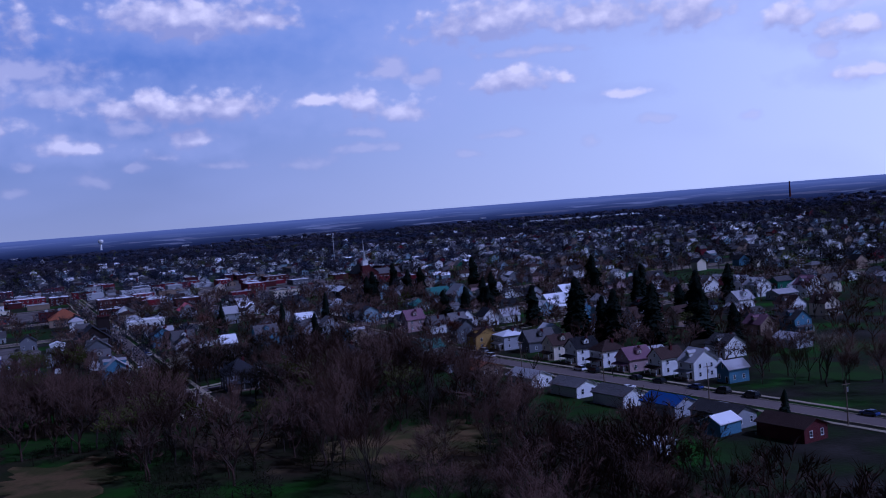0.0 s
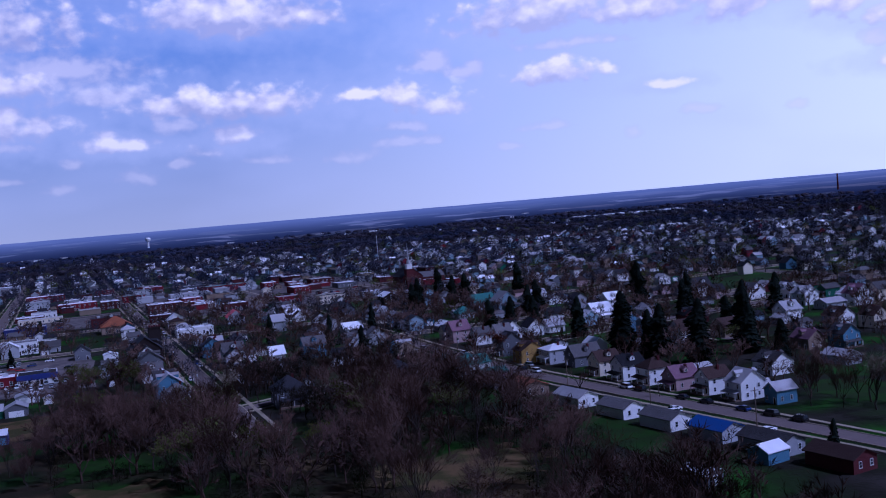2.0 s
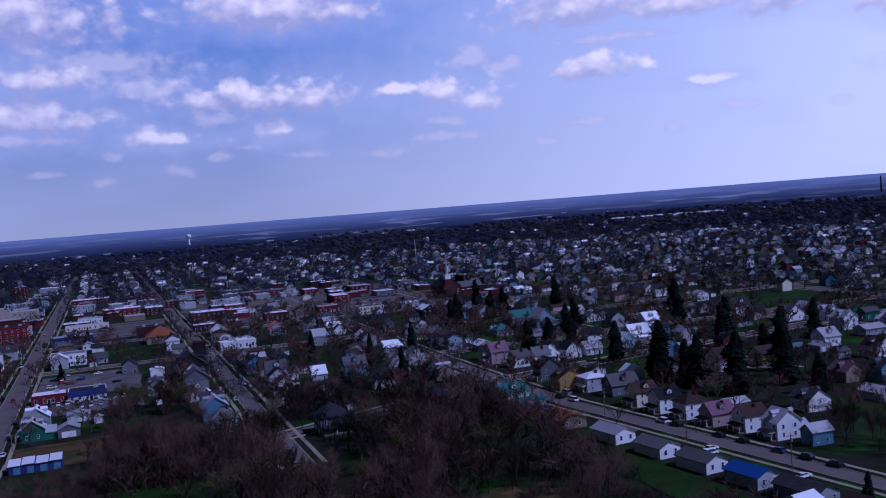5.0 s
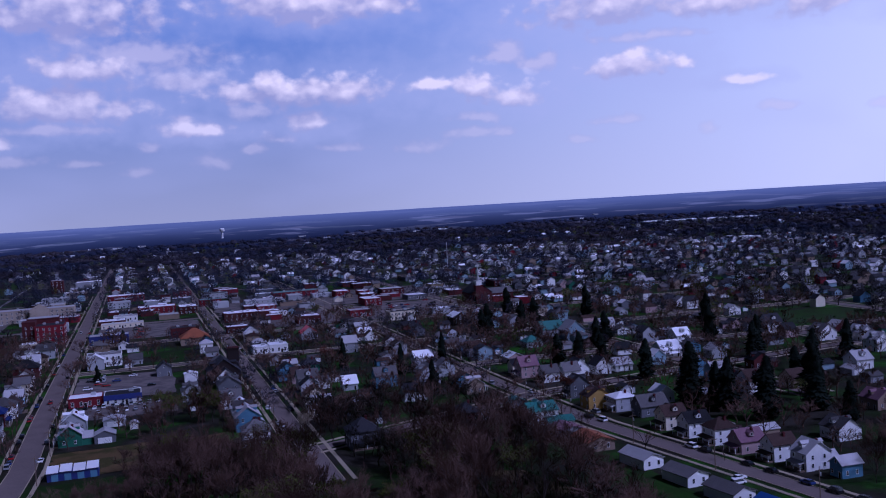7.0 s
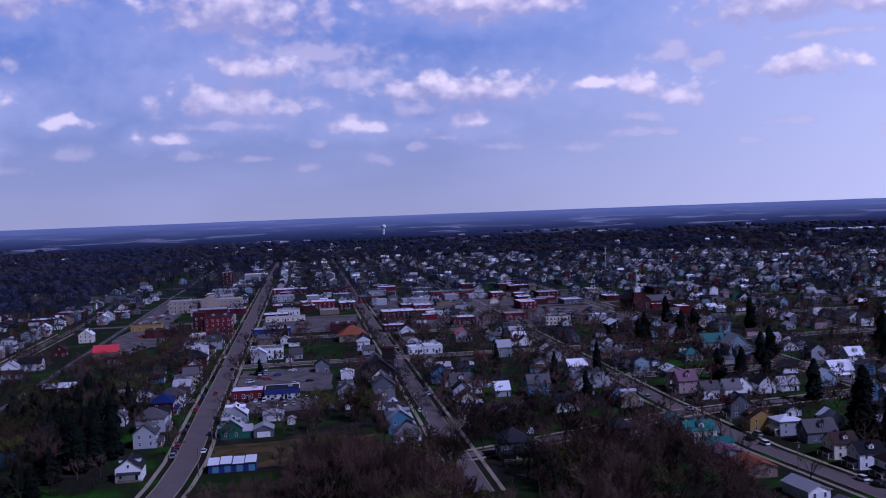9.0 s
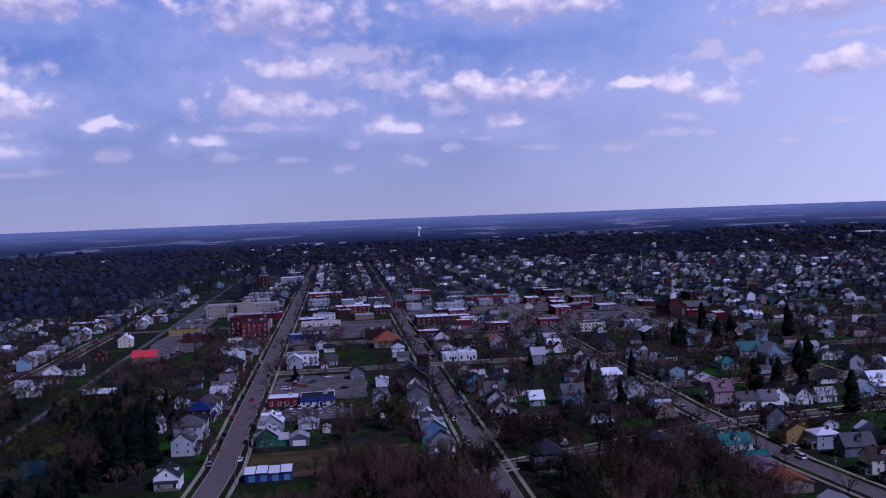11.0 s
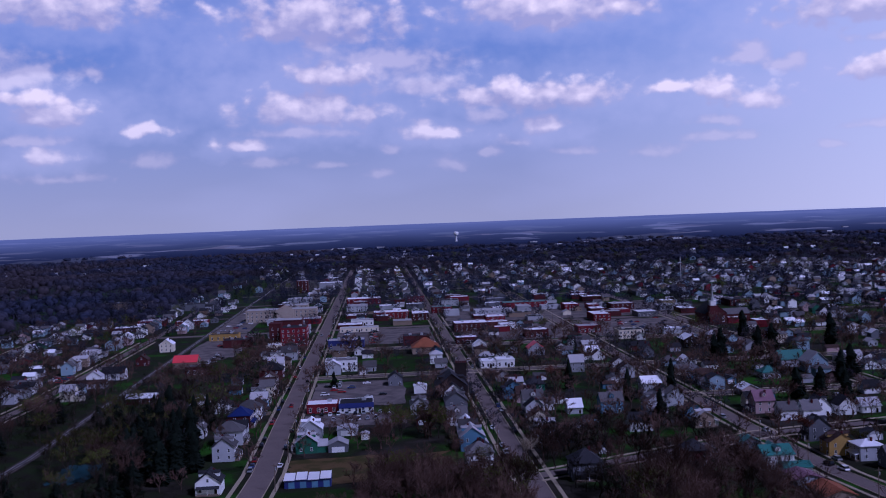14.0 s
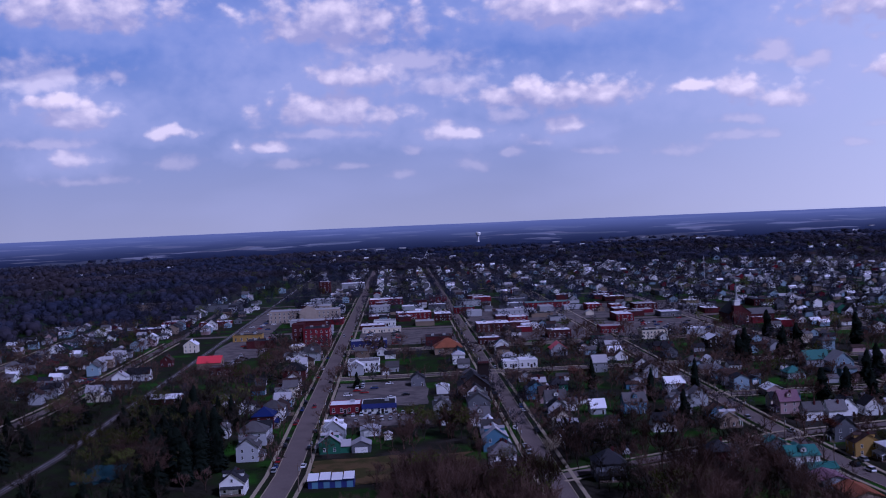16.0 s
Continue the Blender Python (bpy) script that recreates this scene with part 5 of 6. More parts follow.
def park(u, v, turn, colour=None, van=None):
    pool = [i for i in range(10) if (colour is None or list(PAINT)[i // 2] == colour) and (van is None or i % 2 == int(van))]
    i = _crng.choice(pool)
    if i not in CAR_USED:
        CAR_USED.append(i)
        CARS[i].matrix_basis = at(u, v, 0.16, turn)
    else:
        copy_thing(CARS[i], at(u, v, 0.16, turn))


def v_of(name, u):
    line = LONG[name][0]
    for (a, b), (c, d) in zip(line, line[1:]):
        if a <= u <= c:
            return b + (d - b) * (u - a) / (c - a)
    return line[-1][1]


for _i, _u in enumerate((376, 383, 392, 418, 431, 465, 472, 500, 520, 561, 605, 640, 690, 760)):
    park(_u, v_of("main", _u) - 5.6, 90 + _crng.uniform(-2, 2))
for _u in (381, 412, 445, 552, 650, 705, 780, 815, 900, 950):
    park(_u, v_of("main", _u) + 5.4, 90 + _crng.uniform(-2, 2))
park(507, -50, 90, "red", True), park(585, -47, 90, "black"), park(820, -51, 90), park(990, -46, 90)
for _u in (384, 396, 420, 426, 431, 470, 480, 520, 547, 610, 640, 700, 740, 800, 870):
    park(_u, 50 + _crng.choice((-4.4, 4.4)), 90 + _crng.uniform(-2, 2))
park(346, 164, 97, "silver", True), park(340, 158.2, 97, "black", True), park(332, 160, 97, "white")
park(281, 167.6, 97.5, "white"), park(274, 168.6, 97.5, "black", True), park(254, 171, 97.5, "black"), park(244, 172.4, 97.5, "black")
park(229, 174, 97.5, "blue"), park(219, 175.4, 97.5, "black"), park(209, 176.6, 97.5, "black"), park(174, 181.5, 97.5, "blue"), park(166, 182.5, 97.5, "black")
park(242, 160, 8, "white"), park(238, 157, 5, "white", True), park(205, 163, 6, "white"), park(398, 158, 90, "white"), park(428, 150, 90, "silver")
for _k in range(22):
    if _crng.random() < 0.85:
        park(479 - (_k % 2) * 13 + _crng.uniform(-0.5, 0.5), -37 + 2.05 * _k, _crng.choice((90, 270)), _crng.choice(("white", "black", "silver", "blue", "white", "red")))
for _k in range(10):
    park(510 + 6.5 * _k, -36 + _crng.uniform(0, 34), _crng.choice((0, 180, 90)))
for _k in range(24):
    park(756 + 7.5 * (_k % 12), -30 + 22 * (_k // 12) + _crng.uniform(-2, 2), _crng.choice((0, 180)))
for _k in range(26):
    park(875 + 9 * _k, -134 + _crng.choice((-9, 0, 9)), _crng.choice((0, 180)))
for _k in range(22):
    park(_crng.uniform(740, 845), _crng.uniform(195, 248), _crng.choice((0, 180, 90)))
for _k in range(14):
    park(_crng.uniform(650, 850), _crng.uniform(-130, -108), _crng.choice((0, 180, 90)))
for _k in range(20):
    park(560 + 4.2 * (_k % 5) if _k < 10 else 664 + 7 * (_k % 10), -30 + 3.1 * (_k // 5) if _k < 10 else -122, _crng.choice((90, 270)), _crng.choice(("white", "black", "silver", "white")))
for _k in range(9):
    park(628 + 6 * (_k % 5), -205 - 7 * (_k // 5), 0)


# ---- utility poles ----
def pole_prototype():
    ob = new("utility_pole")
    tagged(ob, "weathered wooden utility pole with a crossarm beside the street", "utility pole", "utility poles")
    child("pole", Shape().tube(0, 0, 0, 10.5, 0.17, 0.11, 8).mesh("pole", WOOD), ob)
    child("crossarm", Shape().box(-1.2, 1.2, -0.06, 0.06, 9.5, 9.65).mesh("crossarm", WOOD), ob)
    child("transformer", Shape().tube(0.35, 0, 7.9, 8.9, 0.22, 0.22, 8).mesh("transformer", STEEL), ob)
    return ob


POLE, _first = pole_prototype(), True
for _n, _off in (("main", 8.2), ("elm", -7.2), ("hill", -7.0)):
    _u = 345 if _n != "hill" else 170
    while _u < 1000:
        _m = at(_u, v_of(_n, _u) + _off)
        if _first:
            POLE.matrix_basis, _first = _m, False
        else:
            copy_thing(POLE, _m)
        _u += 42


# ---- houses that fill the streets ----
_frng = random.Random(11)
FAR_HOUSES = []
WALLS = ["white"] * 6 + ["pale grey"] * 6 + ["cream"] + ["pale blue"] * 3 + ["blue"] * 2 + ["tan"] * 2 + ["grey"] * 4 + ["green", "dark brick", "dark brick", "pink"]
ROOFS = ["dark grey shingle"] * 6 + ["grey shingle"] * 7 + ["brown shingle"] * 4 + ["pale grey"] * 4 + ["white metal"] * 2


def fill_house(u, v, face):
    w, d = _frng.uniform(5.8, 8.0), _frng.uniform(7.0, 9.8)
    flip = face in (90, -90)
    a, b = (w, d) if flip else (d, w)
    st = _frng.choice((1, 1, 1.5, 1.5, 2, 2))
    wall, roof = _frng.choice(WALLS), _frng.choice(ROOFS)
    rd = _frng.choice("xxy")
    hipped = _frng.random() < 0.22
    if not free(u, v, a / 2 + 1.0, b / 2 + 1.0) or on_road(u, v, 5 + min(w, d) / 2):
        return
    if u > 930 or v > 480 or (u > 680 and v > 380):
        FAR_HOUSES.append((u, v, w, d, st, wall, roof, face, rd))
        take(u, v, a / 2 + 1, b / 2 + 1)
        return
    near = u < 420
    far = u > 830 or v > 440 or (u > 620 and v > 300)
    house(u, v, w, d, st, wall, roof, face, rd, hip=hipped, porch=_frng.choice((0, 1.8, 2.0)) if u < 560 else 0, chimney=_frng.random() < 0.5 and not far,
          wing=0 if far else _frng.choice((0, 0, 4.5)), steep=_frng.uniform(0.5, 0.85), detail=2 if near else 0 if far else 1)


for _r in ((372, -10, 20, 32), (467, -16, 15, 25), (540, -14, 38, 26), (800, 0, 50, 38), (800, 212, 48, 36), (995, -134, 125, 14), (750, -145, 105, 36)):
    take(*_r)
take(376, -72, 18, 12), take(205, 202, 20, 20), take(180, 196, 30, 22), take(215, 145, 95, 16)
for _r in ((530, 411, 30, 39), (222, 225, 26, 24), (630, 12, 28, 8), (670, -110, 30, 10), (640, -212, 20, 12), (643, -28, 22, 18), (208, 134, 12, 8), (190, 128, 8, 8), (400, 12, 14, 10)):
    take(*_r)


def woods_at(u, v):
    if u < 352 and v < 128:
        return True
    if v < -95 and u < 560 or v < -78 and u < 425:
        return True
    return v < -330 - 0.1 * (u - 700) or (v < -240 and u > 1000)


for _n, (_line, _w) in LONG.items():
    _u = _line[0][0] + 12
    while _u < _line[-1][0]:
        _v0 = v_of(_n, _u)
        for _side in (1, -1):
            if _frng.random() < 0.9:
                _v = _v0 + _side * (_w / 2 + 5 + 7.5 + _frng.uniform(-1.5, 2.5))
                if not woods_at(_u, _v) and not (735 < _u < 1130 and -120 < _v < 300 and _frng.random() < 0.8):
                    fill_house(_u + _frng.uniform(-1.5, 1.5), _v, -90 if _side > 0 else 90)
            if _frng.random() < 0.55:
                _v = _v0 + _side * (_w / 2 + 28 + _frng.uniform(-3, 9))
                _uu = _u + _frng.uniform(-4, 4)
                if not woods_at(_uu, _v) and not on_road(_uu, _v, 6) and free(_uu, _v, 4.5, 4.5):
                    if _uu < 620 and _v < 420:
                        shed(_uu, _v, _frng.uniform(5, 7.5), _frng.uniform(6, 9), 2.7, _frng.choice(WALLS), _frng.choice(ROOFS), _frng.choice((0, 90)))
                    else:
                        FAR_HOUSES.append((_uu, _v, 6.5, 7.5, 1, _frng.choice(WALLS), _frng.choice(ROOFS), _frng.choice((0, 90)), "y"))
                        take(_uu, _v, 4, 4)
        _u += _frng.uniform(15, 19.5)
for _k in range(260):      # looser houses farther out
    _u, _v = _frng.uniform(1100, 2300), _frng.uniform(-230, 1500)
    if free(_u, _v, 9, 9) and not on_road(_u, _v, 8) and not woods_at(_u, _v) and math.hypot(_u, _v) < 2350:
        FAR_HOUSES.append((_u, _v, 9, 11, _frng.choice((1, 1.5, 2)), _frng.choice(WALLS), _frng.choice(ROOFS), _frng.choice((0, 90)), _frng.choice("xy")))
for _k in range(60):      # houses beyond the western wood, and big roofs at the town's edge
    _u, _v = _frng.uniform(1950, 2350), _frng.uniform(-820, -420)
    FAR_HOUSES.append((_u, _v, 8, 10, 1, _frng.choice(WALLS), _frng.choice(ROOFS), 0, "x"))
for _k in range(40):
    _u, _v = _frng.uniform(1500, 2900), _frng.uniform(-300, 1700)
    FAR_HOUSES.append((_u, _v, _frng.uniform(12, 38), _frng.uniform(10, 20), 1, "white", _frng.choice(("white metal", "pale grey")), 0, "x"))
for _k in range(4):      # a long pale roof far behind the east side
    FAR_HOUSES.append((2130 - 30 * _k, 1190 + 62 * _k, 60, 40, 2, "pale grey", "white metal", 0, "x"))
FAR_HOUSES.append((1330, 905, 34, 20, 2, "white", "white metal", 0, "x"))


def far_houses():
    mats = [SIDING["white"], SIDING["pale grey"], SIDING["tan"], SIDING["red brick"], ROOFING["dark grey shingle"], ROOFING["grey shingle"], ROOFING["brown shingle"], ROOFING["pale grey"], ROOFING["white metal"], GLASS, SIDING["pale blue"], SIDING["grey"]]
    wi = {"white": 0, "cream": 0, "pale grey": 1, "pale blue": 10, "blue": 10, "grey": 11, "green": 11, "tan": 2, "yellow": 2, "pink": 2}
    ri = {"dark grey shingle": 4, "grey shingle": 5, "brown shingle": 6, "pale grey": 7, "white metal": 8}
    sh = Shape()
    for u, v, w, d, st, wall, roof, face, rd in FAR_HOUSES:
        one = Shape()
        h = 2.75 * st + 0.4
        span, length = (w, d) if rd == "y" else (d, w)
        up = span / 2 * (0.6 if w < 15 else 0.15)
        one.add(*gable_walls(span, length, h, up, rd == "x"), wi.get(wall, 3))
        r = gable_roof(span, length, h, up, rd == "x")
        one.add(r.v, r.f, ri[roof])
        for x in (-w * 0.28, w * 0.28):
            for z in ((1.0, 3.8) if st >= 2 else (1.0,)):
                for g in (-1, 1):
                    one.add([(x - 0.45, g * (d / 2 + 0.03), z), (x + 0.45, g * (d / 2 + 0.03), z), (x + 0.45, g * (d / 2 + 0.03), z + 1.4), (x - 0.45, g * (d / 2 + 0.03), z + 1.4)], [(0, 1, 2, 3)], 9)
        m = at(u, v, 0, face)
        n = len(sh.v)
        sh.v += [tuple(m @ Vector(p)) for p in one.v]
        sh.f += [tuple(n + j for j in f) for f in one.f]
        sh.i += one.i
    tagged(new("far_houses", sh.mesh("far_houses", *mats)), "many small pale and brick houses of the far town", "houses", kind="stuff")


far_houses()


# ---- trees ----
class Limbs:
    def __init__(self):
        self.v, self.f = [], []

    def stick(self, a, b, r0, r1, n=3):
        d = (b - a).normalized()
        x = d.orthogonal().normalized()
        y = d.cross(x)
        k = len(self.v)
        for p, r in ((a, r0), (b, r1)):
            for j in range(n):
                t = 2 * math.pi * j / n
                self.v.append(p + (x * math.cos(t) + y * math.sin(t)) * r)
        self.f += [(k + j, k + (j + 1) % n, k + n + (j + 1) % n, k + n + j) for j in range(n)]

    def blade(self, a, b, r):
        d = (b - a).normalized()
        x = d.orthogonal().normalized() * r
        k = len(self.v)
        self.v += [a - x, a + x, b]
        self.f.append((k, k + 1, k + 2))

    def mesh(self, name, m):
        return mesh(name, [tuple(p) for p in self.v], self.f, [m])


def spread(rng, d, angle):
    x = d.orthogonal().normalized()
    t = rng.uniform(0, 2 * math.pi)
    side = x * math.cos(t) + d.cross(x) * math.sin(t)
    return (d * math.cos(angle) + side * math.sin(angle)).normalized()


def bare_tree(seed, kids=(4, 4, 3, 3), twigs=6, wide=0.85, trunk=0.2, thick=0.017, leaf=None, leaf_n=0, leaf_r=0.02, fat=0.0024):
    """Unit height; limbs fork four times and end in fine twigs."""
    rng = random.Random(seed)
    wood, fine, green = Limbs(), Limbs(), Limbs()

    def grow(p, d, length, r, level):
        mid = p + d * length * 0.5 + Vector((rng.uniform(-1, 1), rng.uniform(-1, 1), rng.uniform(-0.3, 0.6))) * length * 0.07
        end = p + d * length + Vector((rng.uniform(-1, 1), rng.uniform(-1, 1), rng.uniform(-0.2, 0.9))) * length * 0.12
        store = wood if level < 3 else fine
        if level < 3:
            store.stick(p, mid, r, r * 0.8, 5 if level == 0 else 3)
            store.stick(mid, end, r * 0.8, r * 0.6, 5 if level == 0 else 3)
        else:
            store.blade(p, end, max(r, fat))
        if level >= len(kids):
            for _ in range(twigs):
                q = p.lerp(end, rng.uniform(0.2, 1))
                t = spread(rng, (d + Vector((0, 0, 0.25))).normalized(), rng.uniform(0.3, 0.95))
                tip = q + t * length * rng.uniform(0.5, 1.0)
                fine.blade(q, tip, fat)
                if leaf and rng.random() < leaf_n:
                    e = spread(rng, Vector((0, 0, 1)), rng.uniform(0.2, 1.4)) * leaf_r
                    g = e.orthogonal().normalized() * leaf_r * 0.8
                    k = len(green.v)
                    green.v += [tip - e, tip + g, tip + e, tip - g]
                    green.f.append((k, k + 1, k + 2, k + 3))
            return
        for j in range(kids[level]):
            ang = rng.uniform(0.28, wide) if level else rng.uniform(0.2, wide)
            nd = spread(rng, d, ang)
            nd = (nd + Vector((0, 0, 0.22))).normalized()
            grow(mid.lerp(end, rng.uniform(0.1, 1.0)) if j else end, nd, length * rng.uniform(0.58, 0.86) if level else length * rng.uniform(0.9, 1.35), r * 0.55, level + 1)
    grow(Vector((0, 0, -0.01)), Vector((rng.uniform(-0.05, 0.05), rng.uniform(-0.05, 0.05), 1)).normalized(), trunk, thick, 0)
    top = max(p.z for p in fine.v)
    for part_ in (wood, fine, green):
        part_.v = [p / top for p in part_.v]
    return wood, fine, green


def tree_prototype(seed, label, crown=TWIG, **kw):
    wood, fine, green = bare_tree(seed, **kw)
    ob = new("tree")
    tagged(ob, label, "tree", "trees")
    child("trunk", wood.mesh("trunk", BARK), ob)
    child("crown", fine.mesh("crown", crown), ob)
    if green.f:
        child("foliage", green.mesh("foliage", kw["leaf"]), ob)
    return ob


def spruce(seed, rows=44, wide=0.2, per=26):
    rng = random.Random(seed)
    fine = Limbs()
    lobes = [(rng.uniform(0, 6.283), rng.uniform(0.05, 0.85), rng.uniform(0.25, 0.5)) for _ in range(9)]
    for i in range(rows):
        z = 0.05 + 0.92 * (i / rows) ** 0.92
        r = wide * (1 - z) ** 0.5 * min(1.0, 0.7 + 2.2 * z) * rng.uniform(0.86, 1.1) + 0.012
        for j in range(per):
            t = 2 * math.pi * (j + rng.random()) / per
            swell = sum(g * math.exp(-((math.cos(t - a) - 1) ** 2) * 3 - ((z - c) / 0.09) ** 2) for a, c, g in lobes)
            rr = r * rng.uniform(0.6, 1.05) * (0.85 + swell)
            z = 0.05 + 0.92 * ((i + rng.uniform(-0.9, 0.9)) / rows if i else 0) ** 0.92 if i > 1 else z
            d = Vector((math.cos(t), math.sin(t), 0))
            a = Vector((0, 0, z + 0.025)) + d * rr * 0.15
            b = Vector((0, 0, z - rr * rng.uniform(0.1, 0.42))) + d * rr
            s = Vector((-d.y, d.x, 0)) * (rr * rng.uniform(0.1, 0.2) + 0.006)
            m = a.lerp(b, 0.6)
            k = len(fine.v)
            fine.v += [a, m + s, b, m - s, m - Vector((0, 0, rr * 0.22))]
            fine.f += [(k, k + 1, k + 2, k + 3), (k + 1, k + 4, k + 2), (k + 3, k + 2, k + 4)]
    return fine


def spruce_prototype(seed, **kw):
    ob = new("spruce_tree")
    tagged(ob, "tall dark green spruce with drooping branches", "tree", "trees")
    child("trunk", Shape().tube(0, 0, 0, 0.5, 0.016, 0.008, 6).mesh("trunk", BARK), ob)
    child("crown", spruce(seed, **kw).mesh("crown", NEEDLE), ob)
    return ob


class Grove:
    def __init__(self, protos):
        self.protos, self.fresh, self.rng = protos, set(range(len(protos))), random.Random(len(protos) * 3 + 1)

    def plant(self, u, v, h, i=None, squash=1.0):
        i = self.rng.randrange(len(self.protos)) if i is None else i
        p = W(u, v)
        m = pose(p.x, p.y, p.z - 0.05, 0, 0, self.rng.uniform(0, 360)) @ Matrix.Diagonal((h * squash, h * squash, h, 1))
        if i in self.fresh:
            self.fresh.discard(i)
            self.protos[i].matrix_basis = m
        else:
            ob = copy_thing(self.protos[i], m)
            ob.matrix_basis = m


BIG = Grove([tree_prototype(20 + k, "large bare brown deciduous tree with fine twigs", kids=(5, 4, 4, 3), twigs=7, trunk=0.3, wide=0.8) for k in range(4)])
BUDDED = Grove([tree_prototype(40 + k, "budding tree with thin yellow-green leaves", leaf=BUDS, leaf_n=0.8, leaf_r=0.014) for k in range(2)])
RUSTY = Grove([tree_prototype(50, "tree in rust-red bud beside the street", crown=REDBUD, leaf=REDBUD, leaf_n=0.9, leaf_r=0.014)])
PALE = Grove([tree_prototype(60, "pale-barked bare tree beside a street", crown=CONCRETE, wide=0.7)])
STREET = Grove([tree_prototype(70 + k, "bare street tree with fine brown twigs", kids=(4, 3, 3), twigs=7, wide=0.75) for k in range(4)])
SPRUCE = Grove([spruce_prototype(80, wide=0.19), spruce_prototype(81, wide=0.22, per=28), spruce_prototype(82, wide=0.15)])

_trng = random.Random(21)


def scatter(grove, n, u0, u1, v0, v1, h0, h1, gap=5.0, keep=None):
    done = []
    for _ in range(n * 12):
        u, v = _trng.uniform(u0, u1), _trng.uniform(v0, v1)
        if all((u - a) ** 2 + (v - b) ** 2 > gap * gap for a, b in done) and free(u, v, 2.0, 2.0) and not on_road(u, v, 1.5) and (keep is None or keep(u, v)):
            grove.plant(u, v, _trng.uniform(h0, h1), squash=_trng.uniform(0.85, 1.15))
            done.append((u, v))
            if len(done) >= n:
                break


clear = lambda u, v: not (262 < u < 304 and 41 < v < 66) and not (190 < u < 266 and -14 < v < 20) and not (280 < u < 298 and -6 < v < 30) and not (208 < u < 238 and 68 < v < 104) and abs(v - 52) > 4.5 and not (304 < u < 352 and 46 < v < 88)
# the wood below the camera
scatter(BIG, 40, 236, 312, 8, 118, 18, 26, 6.5, clear)
scatter(BIG, 12, 275, 316, -12, 34, 17, 23, 5.5, clear)
scatter(BIG, 16, 312, 345, -12, 118, 10, 14, 6.5, clear)
scatter(BIG, 10, 268, 316, -42, -8, 11, 15, 6)
scatter(BIG, 26, 130, 232, 50, 116, 14, 22, 6.5, clear)
scatter(BIG, 8, 300, 345, -8, 30, 12, 16, 8)
scatter(BUDDED, 14, 240, 345, -10, 116, 12, 18, 7, clear)
scatter(STREET, 10, 120, 175, 95, 130, 8, 12, 7, clear)
scatter(STREET, 9, 178, 275, 110, 138, 7, 11, 6)
scatter(BIG, 10, 345, 430, -5, 27, 11, 15, 7)
scatter(BIG, 14, 352, 400, 60, 128, 10, 14, 8)
scatter(BUDDED, 8, 345, 440, -4, 24, 10, 15, 9)
scatter(BIG, 22, 335, 540, -225, -92, 13, 18, 8)
scatter(BIG, 12, 590, 720, -112, -84, 11, 16, 8)
scatter(BIG, 14, 560, 720, -240, -105, 10, 15, 9)
scatter(BUDDED, 5, 590, 700, -112, -84, 10, 14, 9)
scatter(BUDDED, 10, 335, 560, -190, -90, 12, 17, 8)
scatter(SPRUCE, 11, 372, 480, -108, -80, 14, 20, 6)
scatter(BUDDED, 14, 370, 520, -150, -84, 11, 17, 7)
for _u, _v, _h, _i in ((341, 204, 26, 1), (325, 211, 21, 1), (304, 214, 24, 1), (401, 217, 19, 1), (443, 215, 17, 1), (464, 200, 16, 1), (457, 209, 17, 1), (374, 288, 20, 1), (420, 288, 19, 1), (335, 212, 18, 1)):
    SPRUCE.plant(_u, _v, _h, _i, 1.1)
for _u, _v, _h, _i in ((430, 122, 15, 0), (492, 146, 19, 2), (480, 120, 17, 2), (520, 98, 17, 2), (570, 196, 20, 1), (585, 205, 22, 1), (604, 236, 20, 1), (612, 248, 20, 1), (700, 262, 20, 1), (640, 300, 22, 1)):
    SPRUCE.plant(_u, _v, _h, _i)
for _u, _v, _h, _i in ((480, 300, 21, 1), (500, 240, 18, 1), (514, 252, 19, 1), (398, 272, 21, 0), (420, 290, 22, 1), (390, 320, 20, 1), (530, 330, 22, 1), (178, 160, 9, 0), (560, -30, 10, 0), (712, -18, 12, 1)):
    SPRUCE.plant(_u, _v, _h, _i)
for _u, _v, _h in ((372, -82, 18), (381, -77, 16), (390, -85, 19), (363, -86, 17), (377, -92, 20)):
    SPRUCE.plant(_u, _v, _h, 1, 1.25)
for _u, _v, _h in ((306, 238, 19), (330, 254, 21), (286, 236, 15), (352, 262, 17)):
    SPRUCE.plant(_u, _v, _h, 1, 1.2)
RUSTY.plant(378, 163, 13, 0)
RUSTY.plant(540, 92, 12, 0)
PALE.plant(355, 48, 15, 0)
PALE.plant(214, 206, 16, 0)
for _u, _v, _h in ((384, 128, 12), (352, 152, 11), (282, 151, 10), (262, 168, 7), (366, 52, 12), (355, 60, 13), (206, 200, 16), (218, 212, 15), (225, 204, 14), (200, 214, 15)):
    STREET.plant(_u, _v, _h)
scatter(STREET, 12, 200, 345, 190, 320, 8, 15, 9)
scatter(BIG, 7, 100, 168, 100, 142, 8, 12, 6, clear)
for _u, _v, _h in ((196, 196, 17), (206, 208, 16), (188, 204, 15), (214, 196, 14), (202, 216, 17), (180, 198, 14), (228, 197, 15), (221, 191, 14), (234, 205, 16), (216, 203, 18)):
    BIG.plant(_u, _v, _h)
scatter(BUDDED, 8, 300, 800, -90, 440, 8, 13, 20)


